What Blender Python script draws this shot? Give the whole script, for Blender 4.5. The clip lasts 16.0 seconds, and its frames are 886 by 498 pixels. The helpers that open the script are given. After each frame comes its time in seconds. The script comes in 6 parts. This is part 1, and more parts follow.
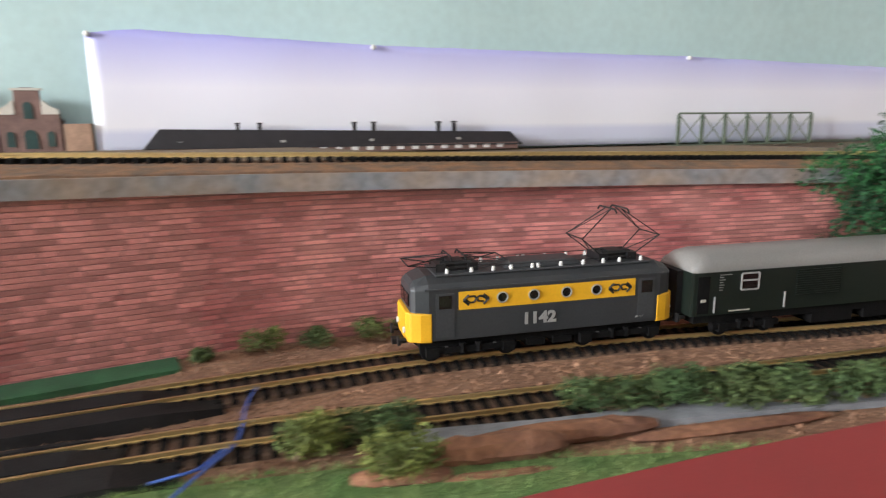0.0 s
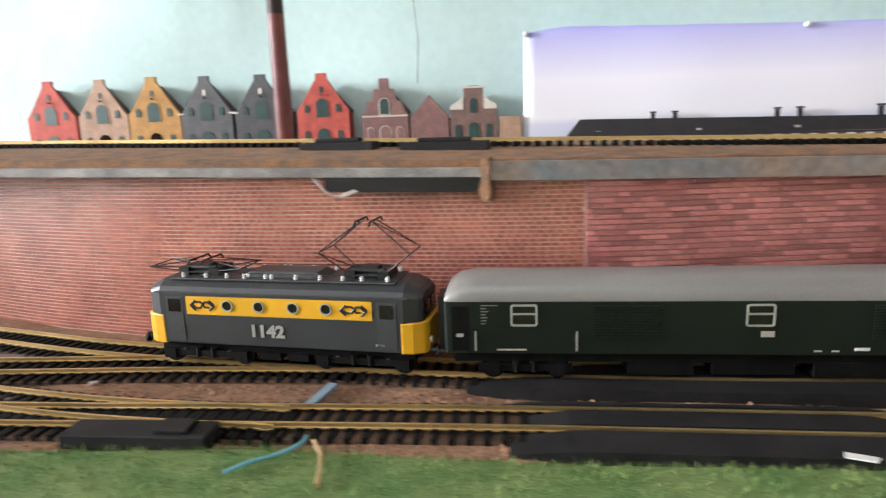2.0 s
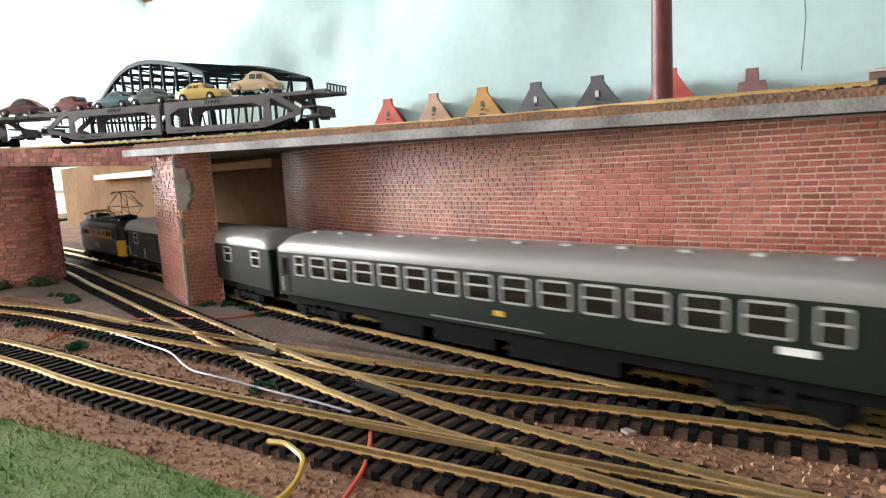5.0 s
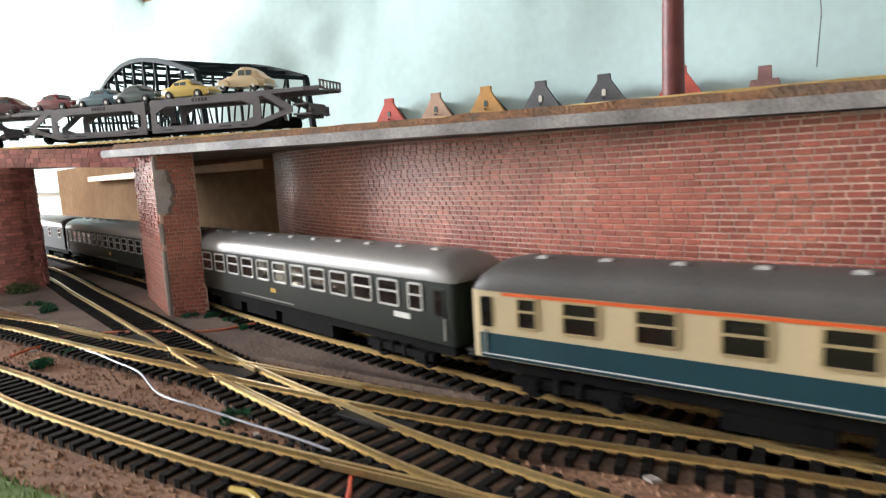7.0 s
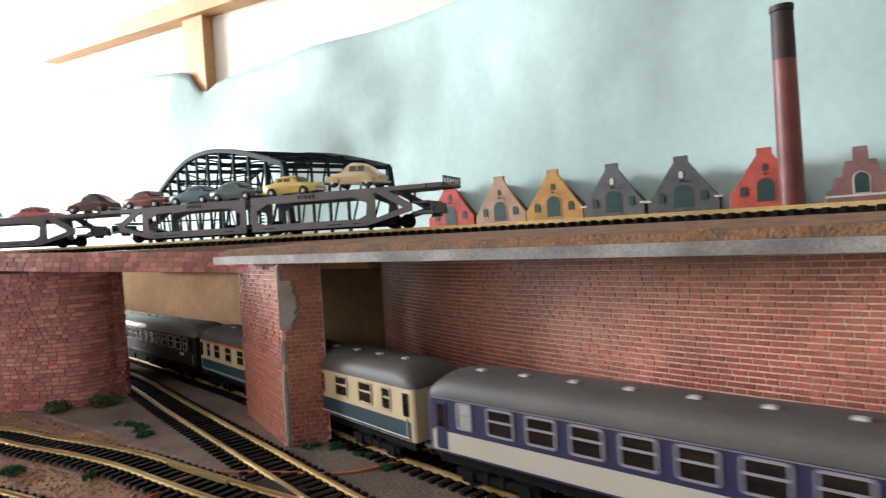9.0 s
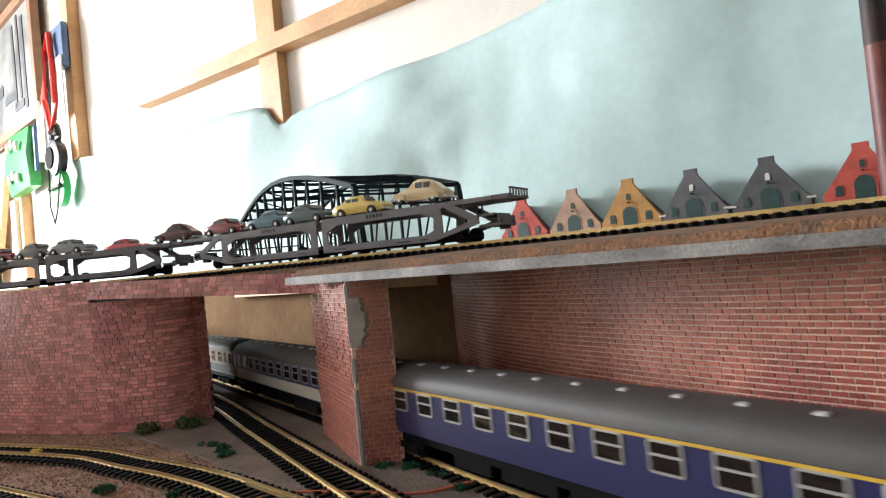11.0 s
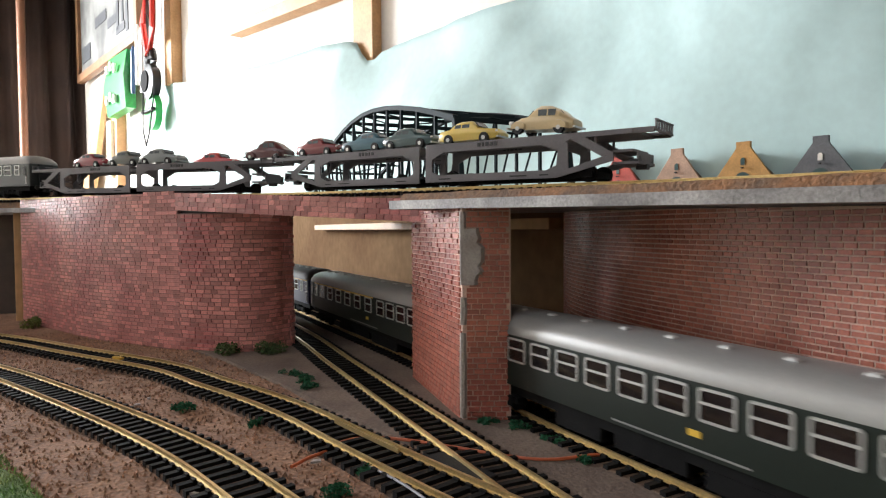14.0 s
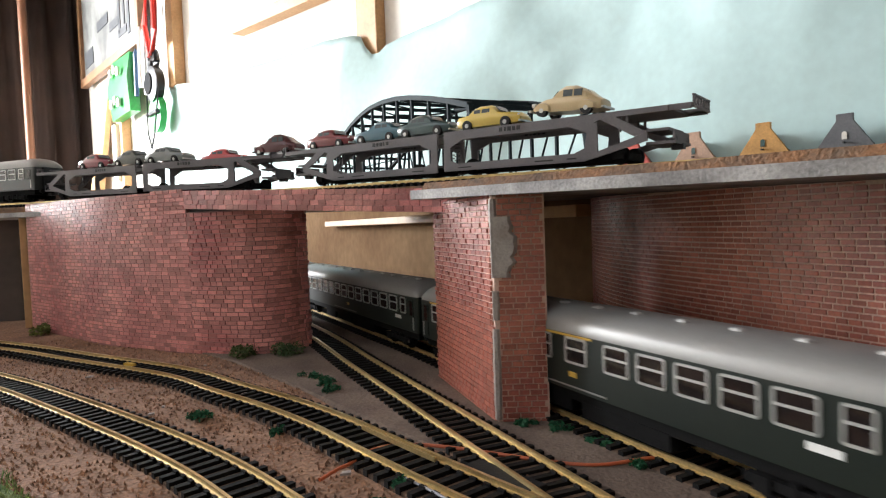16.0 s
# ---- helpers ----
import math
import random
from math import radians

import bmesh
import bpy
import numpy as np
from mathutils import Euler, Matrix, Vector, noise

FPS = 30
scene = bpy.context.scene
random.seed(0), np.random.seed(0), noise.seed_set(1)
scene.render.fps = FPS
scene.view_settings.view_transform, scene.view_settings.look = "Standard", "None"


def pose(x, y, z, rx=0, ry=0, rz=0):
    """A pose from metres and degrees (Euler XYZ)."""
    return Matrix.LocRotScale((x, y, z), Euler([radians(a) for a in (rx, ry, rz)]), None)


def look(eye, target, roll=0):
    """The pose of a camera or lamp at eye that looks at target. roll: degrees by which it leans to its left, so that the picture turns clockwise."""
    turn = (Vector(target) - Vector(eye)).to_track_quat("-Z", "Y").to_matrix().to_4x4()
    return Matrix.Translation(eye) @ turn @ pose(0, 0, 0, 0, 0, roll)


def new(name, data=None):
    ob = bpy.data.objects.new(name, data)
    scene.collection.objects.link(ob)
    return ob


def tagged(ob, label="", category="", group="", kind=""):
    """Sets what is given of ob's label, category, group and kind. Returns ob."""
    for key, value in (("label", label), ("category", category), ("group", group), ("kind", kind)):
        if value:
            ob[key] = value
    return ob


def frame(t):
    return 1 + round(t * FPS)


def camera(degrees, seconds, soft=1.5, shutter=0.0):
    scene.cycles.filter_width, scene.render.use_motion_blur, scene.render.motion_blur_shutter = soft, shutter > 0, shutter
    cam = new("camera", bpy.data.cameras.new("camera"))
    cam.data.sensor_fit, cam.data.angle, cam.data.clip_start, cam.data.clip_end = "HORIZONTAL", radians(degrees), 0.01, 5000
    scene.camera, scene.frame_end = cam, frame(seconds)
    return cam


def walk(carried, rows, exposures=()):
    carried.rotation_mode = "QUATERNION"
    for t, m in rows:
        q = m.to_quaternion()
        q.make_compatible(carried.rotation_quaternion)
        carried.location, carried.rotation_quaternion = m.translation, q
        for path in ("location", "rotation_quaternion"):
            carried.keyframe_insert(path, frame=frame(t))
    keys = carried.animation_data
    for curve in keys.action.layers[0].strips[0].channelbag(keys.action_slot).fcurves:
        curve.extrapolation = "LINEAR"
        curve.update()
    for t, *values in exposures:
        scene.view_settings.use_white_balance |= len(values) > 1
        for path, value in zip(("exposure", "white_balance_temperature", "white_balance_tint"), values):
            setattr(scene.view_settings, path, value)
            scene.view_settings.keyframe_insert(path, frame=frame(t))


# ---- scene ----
cam = camera(70.9, 16.0, soft=1.2, shutter=0.45)
PATH = [
    (0, (-0.0650, 0.0527, 0.1218), (-0.1160, 2.0588, -0.2816), -0.6),
    (0.3, (-0.1019, 0.0468, 0.1157), (-0.2902, 2.0446, -0.2908), -0.7),
    (0.5, (-0.1193, 0.0469, 0.1116), (-0.4173, 2.0301, -0.2990), -1.1),
    (1, (-0.1614, 0.0308, 0.1136), (-0.6962, 1.9613, -0.3072), -1.2),
    (1.5, (-0.2076, 0.0117, 0.1177), (-0.9538, 1.8699, -0.3092), -1.6),
    (2, (-0.2476, -0.0095, 0.1208), (-1.1890, 1.7629, -0.2867), -2.0),
    (2.5, (-0.2948, -0.0174, 0.1208), (-1.4293, 1.6478, -0.2416), -2.4),
    (3, (-0.3480, -0.0191, 0.1116), (-1.6400, 1.5315, -0.2345), -3.1),
    (3.5, (-0.4033, -0.0187, 0.1065), (-1.8415, 1.4089, -0.1925), -3.1),
    (6, (-0.4286, 0.0285, 0.0778), (-2.0287, 1.2740, -0.2109), -3.4),
    (6.5, (-0.4255, 0.0326, 0.0788), (-2.0174, 1.2842, -0.2253), -3.3),
    (7, (-0.4470, 0.0276, 0.0860), (-2.0420, 1.2813, -0.1843), -3.2),
    (7.5, (-0.4676, 0.0227, 0.0931), (-2.0666, 1.2804, -0.1331), -2.9),
    (8, (-0.4820, 0.0135, 0.1013), (-2.1046, 1.2530, -0.0492), -2.8),
    (8.5, (-0.4964, -0.0007, 0.1095), (-2.0684, 1.3111, 0.0747), -6.0),
    (9, (-0.5281, 0.0005, 0.1085), (-2.1776, 1.2126, 0.0860), -3.7),
    (9.5, (-0.5282, -0.0107, 0.1013), (-2.2666, 1.0708, 0.0931), -5.6),
    (10, (-0.5189, -0.0036, 0.1054), (-2.2946, 1.0157, 0.1280), -7.0),
    (12.5, (-0.5762, 0.0121, 0.0972), (-2.3912, 0.9591, 0.1679), -2.7),
    (13, (-0.5854, 0.0071, 0.0942), (-2.4420, 0.8713, 0.0768), -1.7),
    (13.5, (-0.5844, 0.0060, 0.0921), (-2.4524, 0.8448, 0.0358), -0.6),
    (14, (-0.5885, 0.0040, 0.0931), (-2.4700, 0.8091, 0.0256), -0.4),
    (14.5, (-0.5926, 0.0071, 0.0931), (-2.4762, 0.8060, 0.0184), -0.8),
    (15, (-0.5967, 0.0051, 0.0921), (-2.4834, 0.7979, 0.0164), -1.3),
    (15.5, (-0.6049, 0.0051, 0.0921), (-2.4937, 0.7898, 0.0133), -1.7),
    (16, (-0.6110, 0.0031, 0.0911), (-2.5009, 0.7847, 0.0061), -2.1),
]
walk(cam, [(t, look(eye, target, roll)) for t, eye, target, roll in PATH],
     exposures=[(0, 0.08), (1, 0.18), (3.5, 0.12), (6, -0.08), (8, -0.22), (9.5, -0.38), (13, -0.48), (16, -0.35)])

# ---- light ----
ROOM = pose(-0.63, 1.09, 0, 0, 0, 19.0)          # u along the back wall, v into it
world = bpy.data.worlds.new("daylight")
scene.world = world
world.use_nodes = True
sky = world.node_tree.nodes.new("ShaderNodeTexSky")
sky.sky_type, sky.sun_disc = "NISHITA", False
sky.sun_elevation, sky.sun_rotation = radians(38), radians(200)
world.node_tree.nodes["Background"].inputs[1].default_value = 0.1
world.node_tree.links.new(sky.outputs[0], world.node_tree.nodes["Background"].inputs[0])


def window_lamp(name, m, w, h, watts, colour):
    la = bpy.data.lights.new(name, "AREA")
    la.shape, la.size, la.size_y, la.energy, la.color = "RECTANGLE", w, h, watts, colour
    ob = new(name, la)
    ob.matrix_world = m
    return ob


# added, unseen skylight fill over the layout; daylight through the room's end window
window_lamp("skylight_light", ROOM @ look((-0.75, -1.95, 1.72), (-0.60, -0.85, 0.1)), 2.2, 0.95, 11, (0.95, 0.99, 1.04))
window_lamp("end_window_light", ROOM @ look((-5.22, -1.74, 0.95), (-1.6, -0.75, 0.3)), 1.1, 1.25, 480, (0.95, 0.99, 1.04))
scene.view_settings.exposure = 0.0


# ---- materials ----
def mat(name, base, rough=0.6, metal=0.0, second=None, scale=60.0, amount=0.35, bump=0.15, fine=900.0, rand=0.0, island=0.0, spec=0.5, coat=0.0, emit=0.0):
    """A surface with variation at two scales, relief, and a random shade for each piece or island."""
    ma = bpy.data.materials.new(name)
    ma.use_nodes = True
    nt = ma.node_tree
    b = nt.nodes["Principled BSDF"]
    b.inputs["Roughness"].default_value, b.inputs["Metallic"].default_value = rough, metal
    b.inputs["Specular IOR Level"].default_value = spec
    b.inputs["Coat Weight"].default_value = coat
    tc = nt.nodes.new("ShaderNodeTexCoord")
    n1, n2 = nt.nodes.new("ShaderNodeTexNoise"), nt.nodes.new("ShaderNodeTexNoise")
    n1.inputs["Scale"].default_value, n2.inputs["Scale"].default_value = scale, fine
    n1.inputs["Detail"].default_value, n2.inputs["Detail"].default_value = 5, 3
    for n in (n1, n2):
        nt.links.new(tc.outputs["Object"], n.inputs["Vector"])
    ramp = nt.nodes.new("ShaderNodeMapRange")
    ramp.inputs[1].default_value, ramp.inputs[2].default_value = 0.35, 0.65
    nt.links.new(n1.outputs[0], ramp.inputs[0])
    mix = nt.nodes.new("ShaderNodeMix")
    mix.data_type = "RGBA"
    sec = second or tuple(c * (1 - amount) for c in base)
    mix.inputs[6].default_value, mix.inputs[7].default_value = (*base, 1), (*sec, 1)
    nt.links.new(ramp.outputs[0], mix.inputs[0])
    last = mix.outputs[2]
    hsv = nt.nodes.new("ShaderNodeHueSaturation")
    nt.links.new(last, hsv.inputs["Color"])
    val = nt.nodes.new("ShaderNodeMapRange")
    val.inputs[1].default_value, val.inputs[2].default_value = 0.3, 0.7
    val.inputs[3].default_value, val.inputs[4].default_value = 1 - amount * 0.5, 1 + amount * 0.5
    nt.links.new(n2.outputs[0], val.inputs[0])
    out = val.outputs[0]
    if rand or island:
        if rand:
            info = nt.nodes.new("ShaderNodeObjectInfo").outputs["Random"]
        else:
            info = nt.nodes.new("ShaderNodeNewGeometry").outputs["Random Per Island"]
        k = rand or island
        r = nt.nodes.new("ShaderNodeMapRange")
        r.inputs[3].default_value, r.inputs[4].default_value = 1 - k, 1 + k
        nt.links.new(info, r.inputs[0])
        mul = nt.nodes.new("ShaderNodeMath")
        mul.operation = "MULTIPLY"
        nt.links.new(out, mul.inputs[0]), nt.links.new(r.outputs[0], mul.inputs[1])
        out = mul.outputs[0]
    nt.links.new(out, hsv.inputs["Value"])
    nt.links.new(hsv.outputs[0], b.inputs["Base Color"])
    if bump:
        bp = nt.nodes.new("ShaderNodeBump")
        bp.inputs["Strength"].default_value, bp.inputs["Distance"].default_value = bump, 0.001
        nt.links.new(n2.outputs[0], bp.inputs["Height"])
        nt.links.new(bp.outputs[0], b.inputs["Normal"])
    if emit:
        b.inputs["Emission Color"].default_value, b.inputs["Emission Strength"].default_value = (*base, 1), emit
    return ma


def glass_mat(name, tint=(0.8, 0.85, 0.85)):
    ma = bpy.data.materials.new(name)
    ma.use_nodes = True
    b = ma.node_tree.nodes["Principled BSDF"]
    b.inputs["Base Color"].default_value = (*tint, 1)
    b.inputs["Roughness"].default_value, b.inputs["Transmission Weight"].default_value = 0.03, 1.0
    return ma


BRICK = mat("red_brick", (0.46, 0.15, 0.10), 0.36, second=(0.30, 0.075, 0.055), scale=26, amount=0.3, bump=0.25, island=0.22, coat=0.1)
BRICK_P = mat("red_brick_piece", (0.46, 0.15, 0.10), 0.36, second=(0.30, 0.075, 0.055), scale=26, amount=0.3, bump=0.25, rand=0.22, coat=0.1)
PINK = mat("pink_stone", (0.62, 0.265, 0.235), 0.33, second=(0.42, 0.135, 0.13), scale=22, amount=0.35, bump=0.3, island=0.34)
PINK_P = mat("pink_stone_piece", (0.62, 0.265, 0.235), 0.33, second=(0.42, 0.135, 0.13), scale=22, amount=0.35, bump=0.3, rand=0.34)
MORTAR = mat("pale_mortar", (0.72, 0.50, 0.41), 0.7, scale=40, amount=0.3)
MORTAR_D = mat("rose_mortar", (0.40, 0.19, 0.18), 0.7, scale=40, amount=0.35)
PLASTER = mat("grey_plaster", (0.42, 0.37, 0.34), 0.8, second=(0.30, 0.25, 0.22), scale=80, amount=0.3, bump=0.5)
CORK = mat("brown_ballast", (0.31, 0.17, 0.10), 0.95, second=(0.21, 0.11, 0.065), scale=32, amount=0.7, bump=1.0, fine=520)
CORK_B = mat("rust_ballast", (0.27, 0.13, 0.06), 0.95, second=(0.14, 0.09, 0.06), scale=90, amount=0.6, bump=1.0, fine=700)
GREYEARTH = mat("grey_earth", (0.19, 0.135, 0.10), 0.95, second=(0.12, 0.08, 0.06), scale=30, amount=0.4, bump=0.8, fine=600)
GRASS = mat("green_flock", (0.095, 0.18, 0.05), 0.95, second=(0.17, 0.24, 0.08), scale=45, amount=0.5, bump=1.0, fine=900)
BLADES = mat("green_fibre", (0.15, 0.27, 0.08), 0.9, second=(0.27, 0.34, 0.12), scale=45, amount=0.4, bump=0, island=0.35)
LEAF = mat("dark_foliage", (0.05, 0.095, 0.03), 0.85, second=(0.10, 0.13, 0.04), scale=30, amount=0.4, bump=0, island=0.4)
LEAF_Y = mat("olive_foliage", (0.17, 0.19, 0.04), 0.85, second=(0.09, 0.12, 0.03), scale=40, amount=0.4, bump=0, island=0.35)
LEAF_G = mat("bright_foliage", (0.014, 0.11, 0.022), 0.85, second=(0.012, 0.045, 0.018), scale=40, amount=0.4, bump=0, island=0.4)
TUFT = mat("emerald_flock", (0.02, 0.13, 0.055), 0.9, scale=60, amount=0.4, bump=0, island=0.35)
RAIL = mat("brass_rail", (0.74, 0.56, 0.27), 0.32, 0.75, second=(0.52, 0.37, 0.16), scale=14, amount=0.3, bump=0.05)
SLEEPER = mat("black_sleeper", (0.011, 0.010, 0.0095), 0.7, scale=120, amount=0.3, bump=0.2, rand=0.3, spec=0.12)
BLACKCARD = mat("black_plank", (0.012, 0.0115, 0.012), 0.7, second=(0.022, 0.021, 0.021), scale=50, amount=0.4, bump=0.2, spec=0.2)
PLANK = mat("weathered_grey_board", (0.40, 0.375, 0.36), 0.6, second=(0.17, 0.155, 0.15), scale=38, amount=0.5, bump=0.3)
BOARD = mat("layout_board", (0.25, 0.17, 0.10), 0.8, scale=10, amount=0.3)
PINE = mat("pine_batten", (0.60, 0.36, 0.17), 0.55, second=(0.50, 0.28, 0.12), scale=9, amount=0.2, bump=0.1, fine=120)
PLY = mat("plywood_panel", (0.24, 0.15, 0.08), 0.95, second=(0.18, 0.105, 0.055), scale=6, amount=0.25, bump=0.1, fine=90, spec=0.03)
WHITEWALL = mat("cream_wall", (0.80, 0.76, 0.70), 0.85, scale=3, amount=0.06, bump=0.1, fine=60)
SHEETBLUE = mat("pale_blue_paper", (0.50, 0.66, 0.65), 0.75, second=(0.47, 0.63, 0.62), scale=3, amount=0.08, bump=0.05, fine=60)
LOCOGREY = mat("dark_grey_enamel", (0.040, 0.043, 0.046), 0.42, scale=40, amount=0.2, bump=0.03)
LOCOROOF = mat("roof_grey_enamel", (0.055, 0.058, 0.062), 0.45, scale=40, amount=0.25, bump=0.05)
YELLOW = mat("yellow_enamel", (0.80, 0.42, 0.02), 0.4, scale=40, amount=0.08, bump=0.02)
# black plastic parts; also the shade in the deck gap and abutment slot
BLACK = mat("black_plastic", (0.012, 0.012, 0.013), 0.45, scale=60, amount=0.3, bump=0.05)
UNDER = mat("black_underframe", (0.008, 0.0075, 0.0075), 0.8, scale=80, amount=0.4, bump=0.2, spec=0.1)
SILVER = mat("silver_print", (0.62, 0.62, 0.60), 0.35, 0.6, scale=60, amount=0.1, bump=0)
WHITE = mat("white_plastic", (0.78, 0.77, 0.74), 0.4, scale=40, amount=0.08, bump=0)
COPPERW = mat("red_copper", (0.35, 0.10, 0.05), 0.45, 0.3, scale=60, amount=0.3, bump=0)
PANE = mat("dark_window_glass", (0.022, 0.016, 0.015), 0.08, scale=30, amount=0.4, bump=0, spec=0.6)
PANE_L = mat("frosted_window_glass", (0.42, 0.42, 0.38), 0.3, scale=30, amount=0.2, bump=0)
GREENC = mat("bottle_green_enamel", (0.010, 0.0150, 0.011), 0.42, scale=30, amount=0.12, bump=0.02, spec=0.3)
ROOFS = mat("silver_grey_roof", (0.27, 0.262, 0.25), 0.40, 0.2, scale=20, amount=0.1, bump=0.03)
ROOFD = mat("dark_grey_roof", (0.085, 0.078, 0.073), 0.6, scale=30, amount=0.25, bump=0.08)
CREAM = mat("cream_enamel", (0.62, 0.50, 0.31), 0.4, scale=30, amount=0.06, bump=0.02)
TEAL = mat("ocean_blue_enamel", (0.012, 0.055, 0.075), 0.4, scale=30, amount=0.1, bump=0.02)
ORANGE = mat("orange_line", (0.75, 0.12, 0.03), 0.4, scale=30, amount=0.06, bump=0)
NAVY = mat("navy_enamel", (0.026, 0.026, 0.075), 0.4, scale=30, amount=0.1, bump=0.02)
VENT = mat("pale_roof_vent", (0.55, 0.54, 0.52), 0.4, scale=20, amount=0.1, bump=0)
LILAC = mat("lilac_grey_frame", (0.34, 0.33, 0.37), 0.4, 0.2, scale=30, amount=0.1, bump=0)
CREAMF = mat("golden_cream_frame", (0.55, 0.42, 0.24), 0.35, 0.3, scale=30, amount=0.1, bump=0)
IVORY = mat("ivory_enamel", (0.50, 0.46, 0.39), 0.4, scale=30, amount=0.06, bump=0.02)
BLUEC = mat("cobalt_enamel", (0.022, 0.023, 0.090), 0.4, scale=30, amount=0.1, bump=0.02)
GOLD = mat("gold_line", (0.65, 0.40, 0.05), 0.4, scale=30, amount=0.06, bump=0)
WAGON = mat("grey_wagon_plastic", (0.145, 0.135, 0.14), 0.55, scale=50, amount=0.15, bump=0.04)
TRUSS = mat("black_green_truss", (0.016, 0.026, 0.030), 0.75, scale=50, amount=0.2, bump=0.04, spec=0.15)


# ---- mesh tools ----
class Shape:
    def __init__(self):
        self.v, self.f = [], []

    def box(self, x0, x1, y0, y1, z0, z1, m=None):
        n = len(self.v)
        c = [Vector((x, y, z)) for z in (z0, z1) for y in (y0, y1) for x in (x0, x1)]
        self.v += [tuple(m @ p) if m else tuple(p) for p in c]
        self.f += [tuple(n + i for i in q) for q in ((0, 2, 3, 1), (4, 5, 7, 6), (0, 1, 5, 4), (2, 6, 7, 3), (0, 4, 6, 2), (1, 3, 7, 5))]
        return self

    def loft(self, rings, caps=True, closed=True):
        n, k = len(self.v), len(rings[0])
        for r in rings:
            self.v += [tuple(p) for p in r]
        for i in range(len(rings) - 1):
            for j in range(k if closed else k - 1):
                a, b = n + i * k + j, n + i * k + (j + 1) % k
                self.f.append((a, b, b + k, a + k))
        if caps:
            self.f.append(tuple(n + j for j in range(k))[::-1])
            self.f.append(tuple(n + (len(rings) - 1) * k + j for j in range(k)))
        return self

    def prism(self, poly, h0, h1, m):
        """A polygon in the plane of m's x and y, from height h0 to h1 along its z."""
        return self.loft([[m @ Vector((x, y, h)) for x, y in poly] for h in (h0, h1)])

    def tube(self, pts, r, k=8, caps=True):
        pts = [Vector(p) for p in pts]
        rings = []
        for i, p in enumerate(pts):
            d = (pts[min(i + 1, len(pts) - 1)] - pts[max(i - 1, 0)]).normalized()
            a = d.orthogonal() if abs(d.z) > 0.95 else d.cross(Vector((0, 0, 1)))
            a.normalize()
            b = d.cross(a)
            rad = r[i] if isinstance(r, (list, tuple)) else r
            rings.append([p + rad * (math.cos(t) * a + math.sin(t) * b) for t in (math.tau * j / k for j in range(k))])
        return self.loft(rings, caps)

    def done(self, name, material, parent=None, label="", smooth=False, bevel=0.0, category="", kind="", group=""):
        me = bpy.data.meshes.new(name)
        me.from_pydata(self.v, [], self.f)
        me.update()
        b = bmesh.new()
        b.from_mesh(me)
        bmesh.ops.recalc_face_normals(b, faces=b.faces)
        b.to_mesh(me)
        b.free()
        me.materials.append(material)
        if smooth:
            for p in me.polygons:
                p.use_smooth = True
            me.set_sharp_from_angle(angle=radians(40))
        ob = new(name, me)
        ob.parent = parent
        if bevel:
            mod = ob.modifiers.new("bevel", "BEVEL")
            mod.width, mod.segments, mod.limit_method = bevel, 2, "ANGLE"
        return tagged(ob, label, category, group, kind)


def share(ob, parent=None, m=None, name=None):
    """Another object on the same mesh."""
    o = new(name or ob.name.split(".")[0], ob.data)
    o.parent = parent
    if m is not None:
        o.matrix_local = m
    return o


def thing(name, label, category, m=None, group=""):
    e = new(name)
    e.empty_display_size = 0.01
    if m is not None:
        e.matrix_world = m
    return tagged(e, label, category, group)


class Line:
    """A smooth line in plan through a few points, by its length."""
    def __init__(self, pts, n=24):
        p = np.array(pts, float)
        q = np.vstack([2 * p[0] - p[1], p, 2 * p[-1] - p[-2]])
        out = []
        for i in range(1, len(q) - 2):
            a, b, c, d = q[i - 1:i + 3]
            for s in np.arange(n) / n:
                out.append(0.5 * (2 * b + (c - a) * s + (2 * a - 5 * b + 4 * c - d) * s * s + (3 * b - a - 3 * c + d) * s ** 3))
        out.append(p[-1])
        self.p = np.array(out)
        self.s = np.r_[0, np.cumsum(np.linalg.norm(np.diff(self.p, axis=0), axis=1))]
        self.length = float(self.s[-1])

    def at(self, s):
        x, y = np.interp(s, self.s, self.p[:, 0]), np.interp(s, self.s, self.p[:, 1])
        if s < 0 or s > self.length:
            a, b = (self.p[0], self.p[1]) if s < 0 else (self.p[-2], self.p[-1])
            d = (b - a) / np.linalg.norm(b - a)
            x, y = (self.p[0] + d * s) if s < 0 else (self.p[-1] + d * (s - self.length))
        return Vector((float(x), float(y), 0))

    def way(self, s):
        d = self.at(s + 0.002) - self.at(s - 0.002)
        return d.normalized()

    def side(self, s, off):
        d = self.way(s)
        return self.at(s) + Vector((d.y, -d.x, 0)) * off

    def near_x(self, x):
        return float(self.s[int(np.argmin(abs(self.p[:, 0] - x)))])


RAILTOP = 0.0055
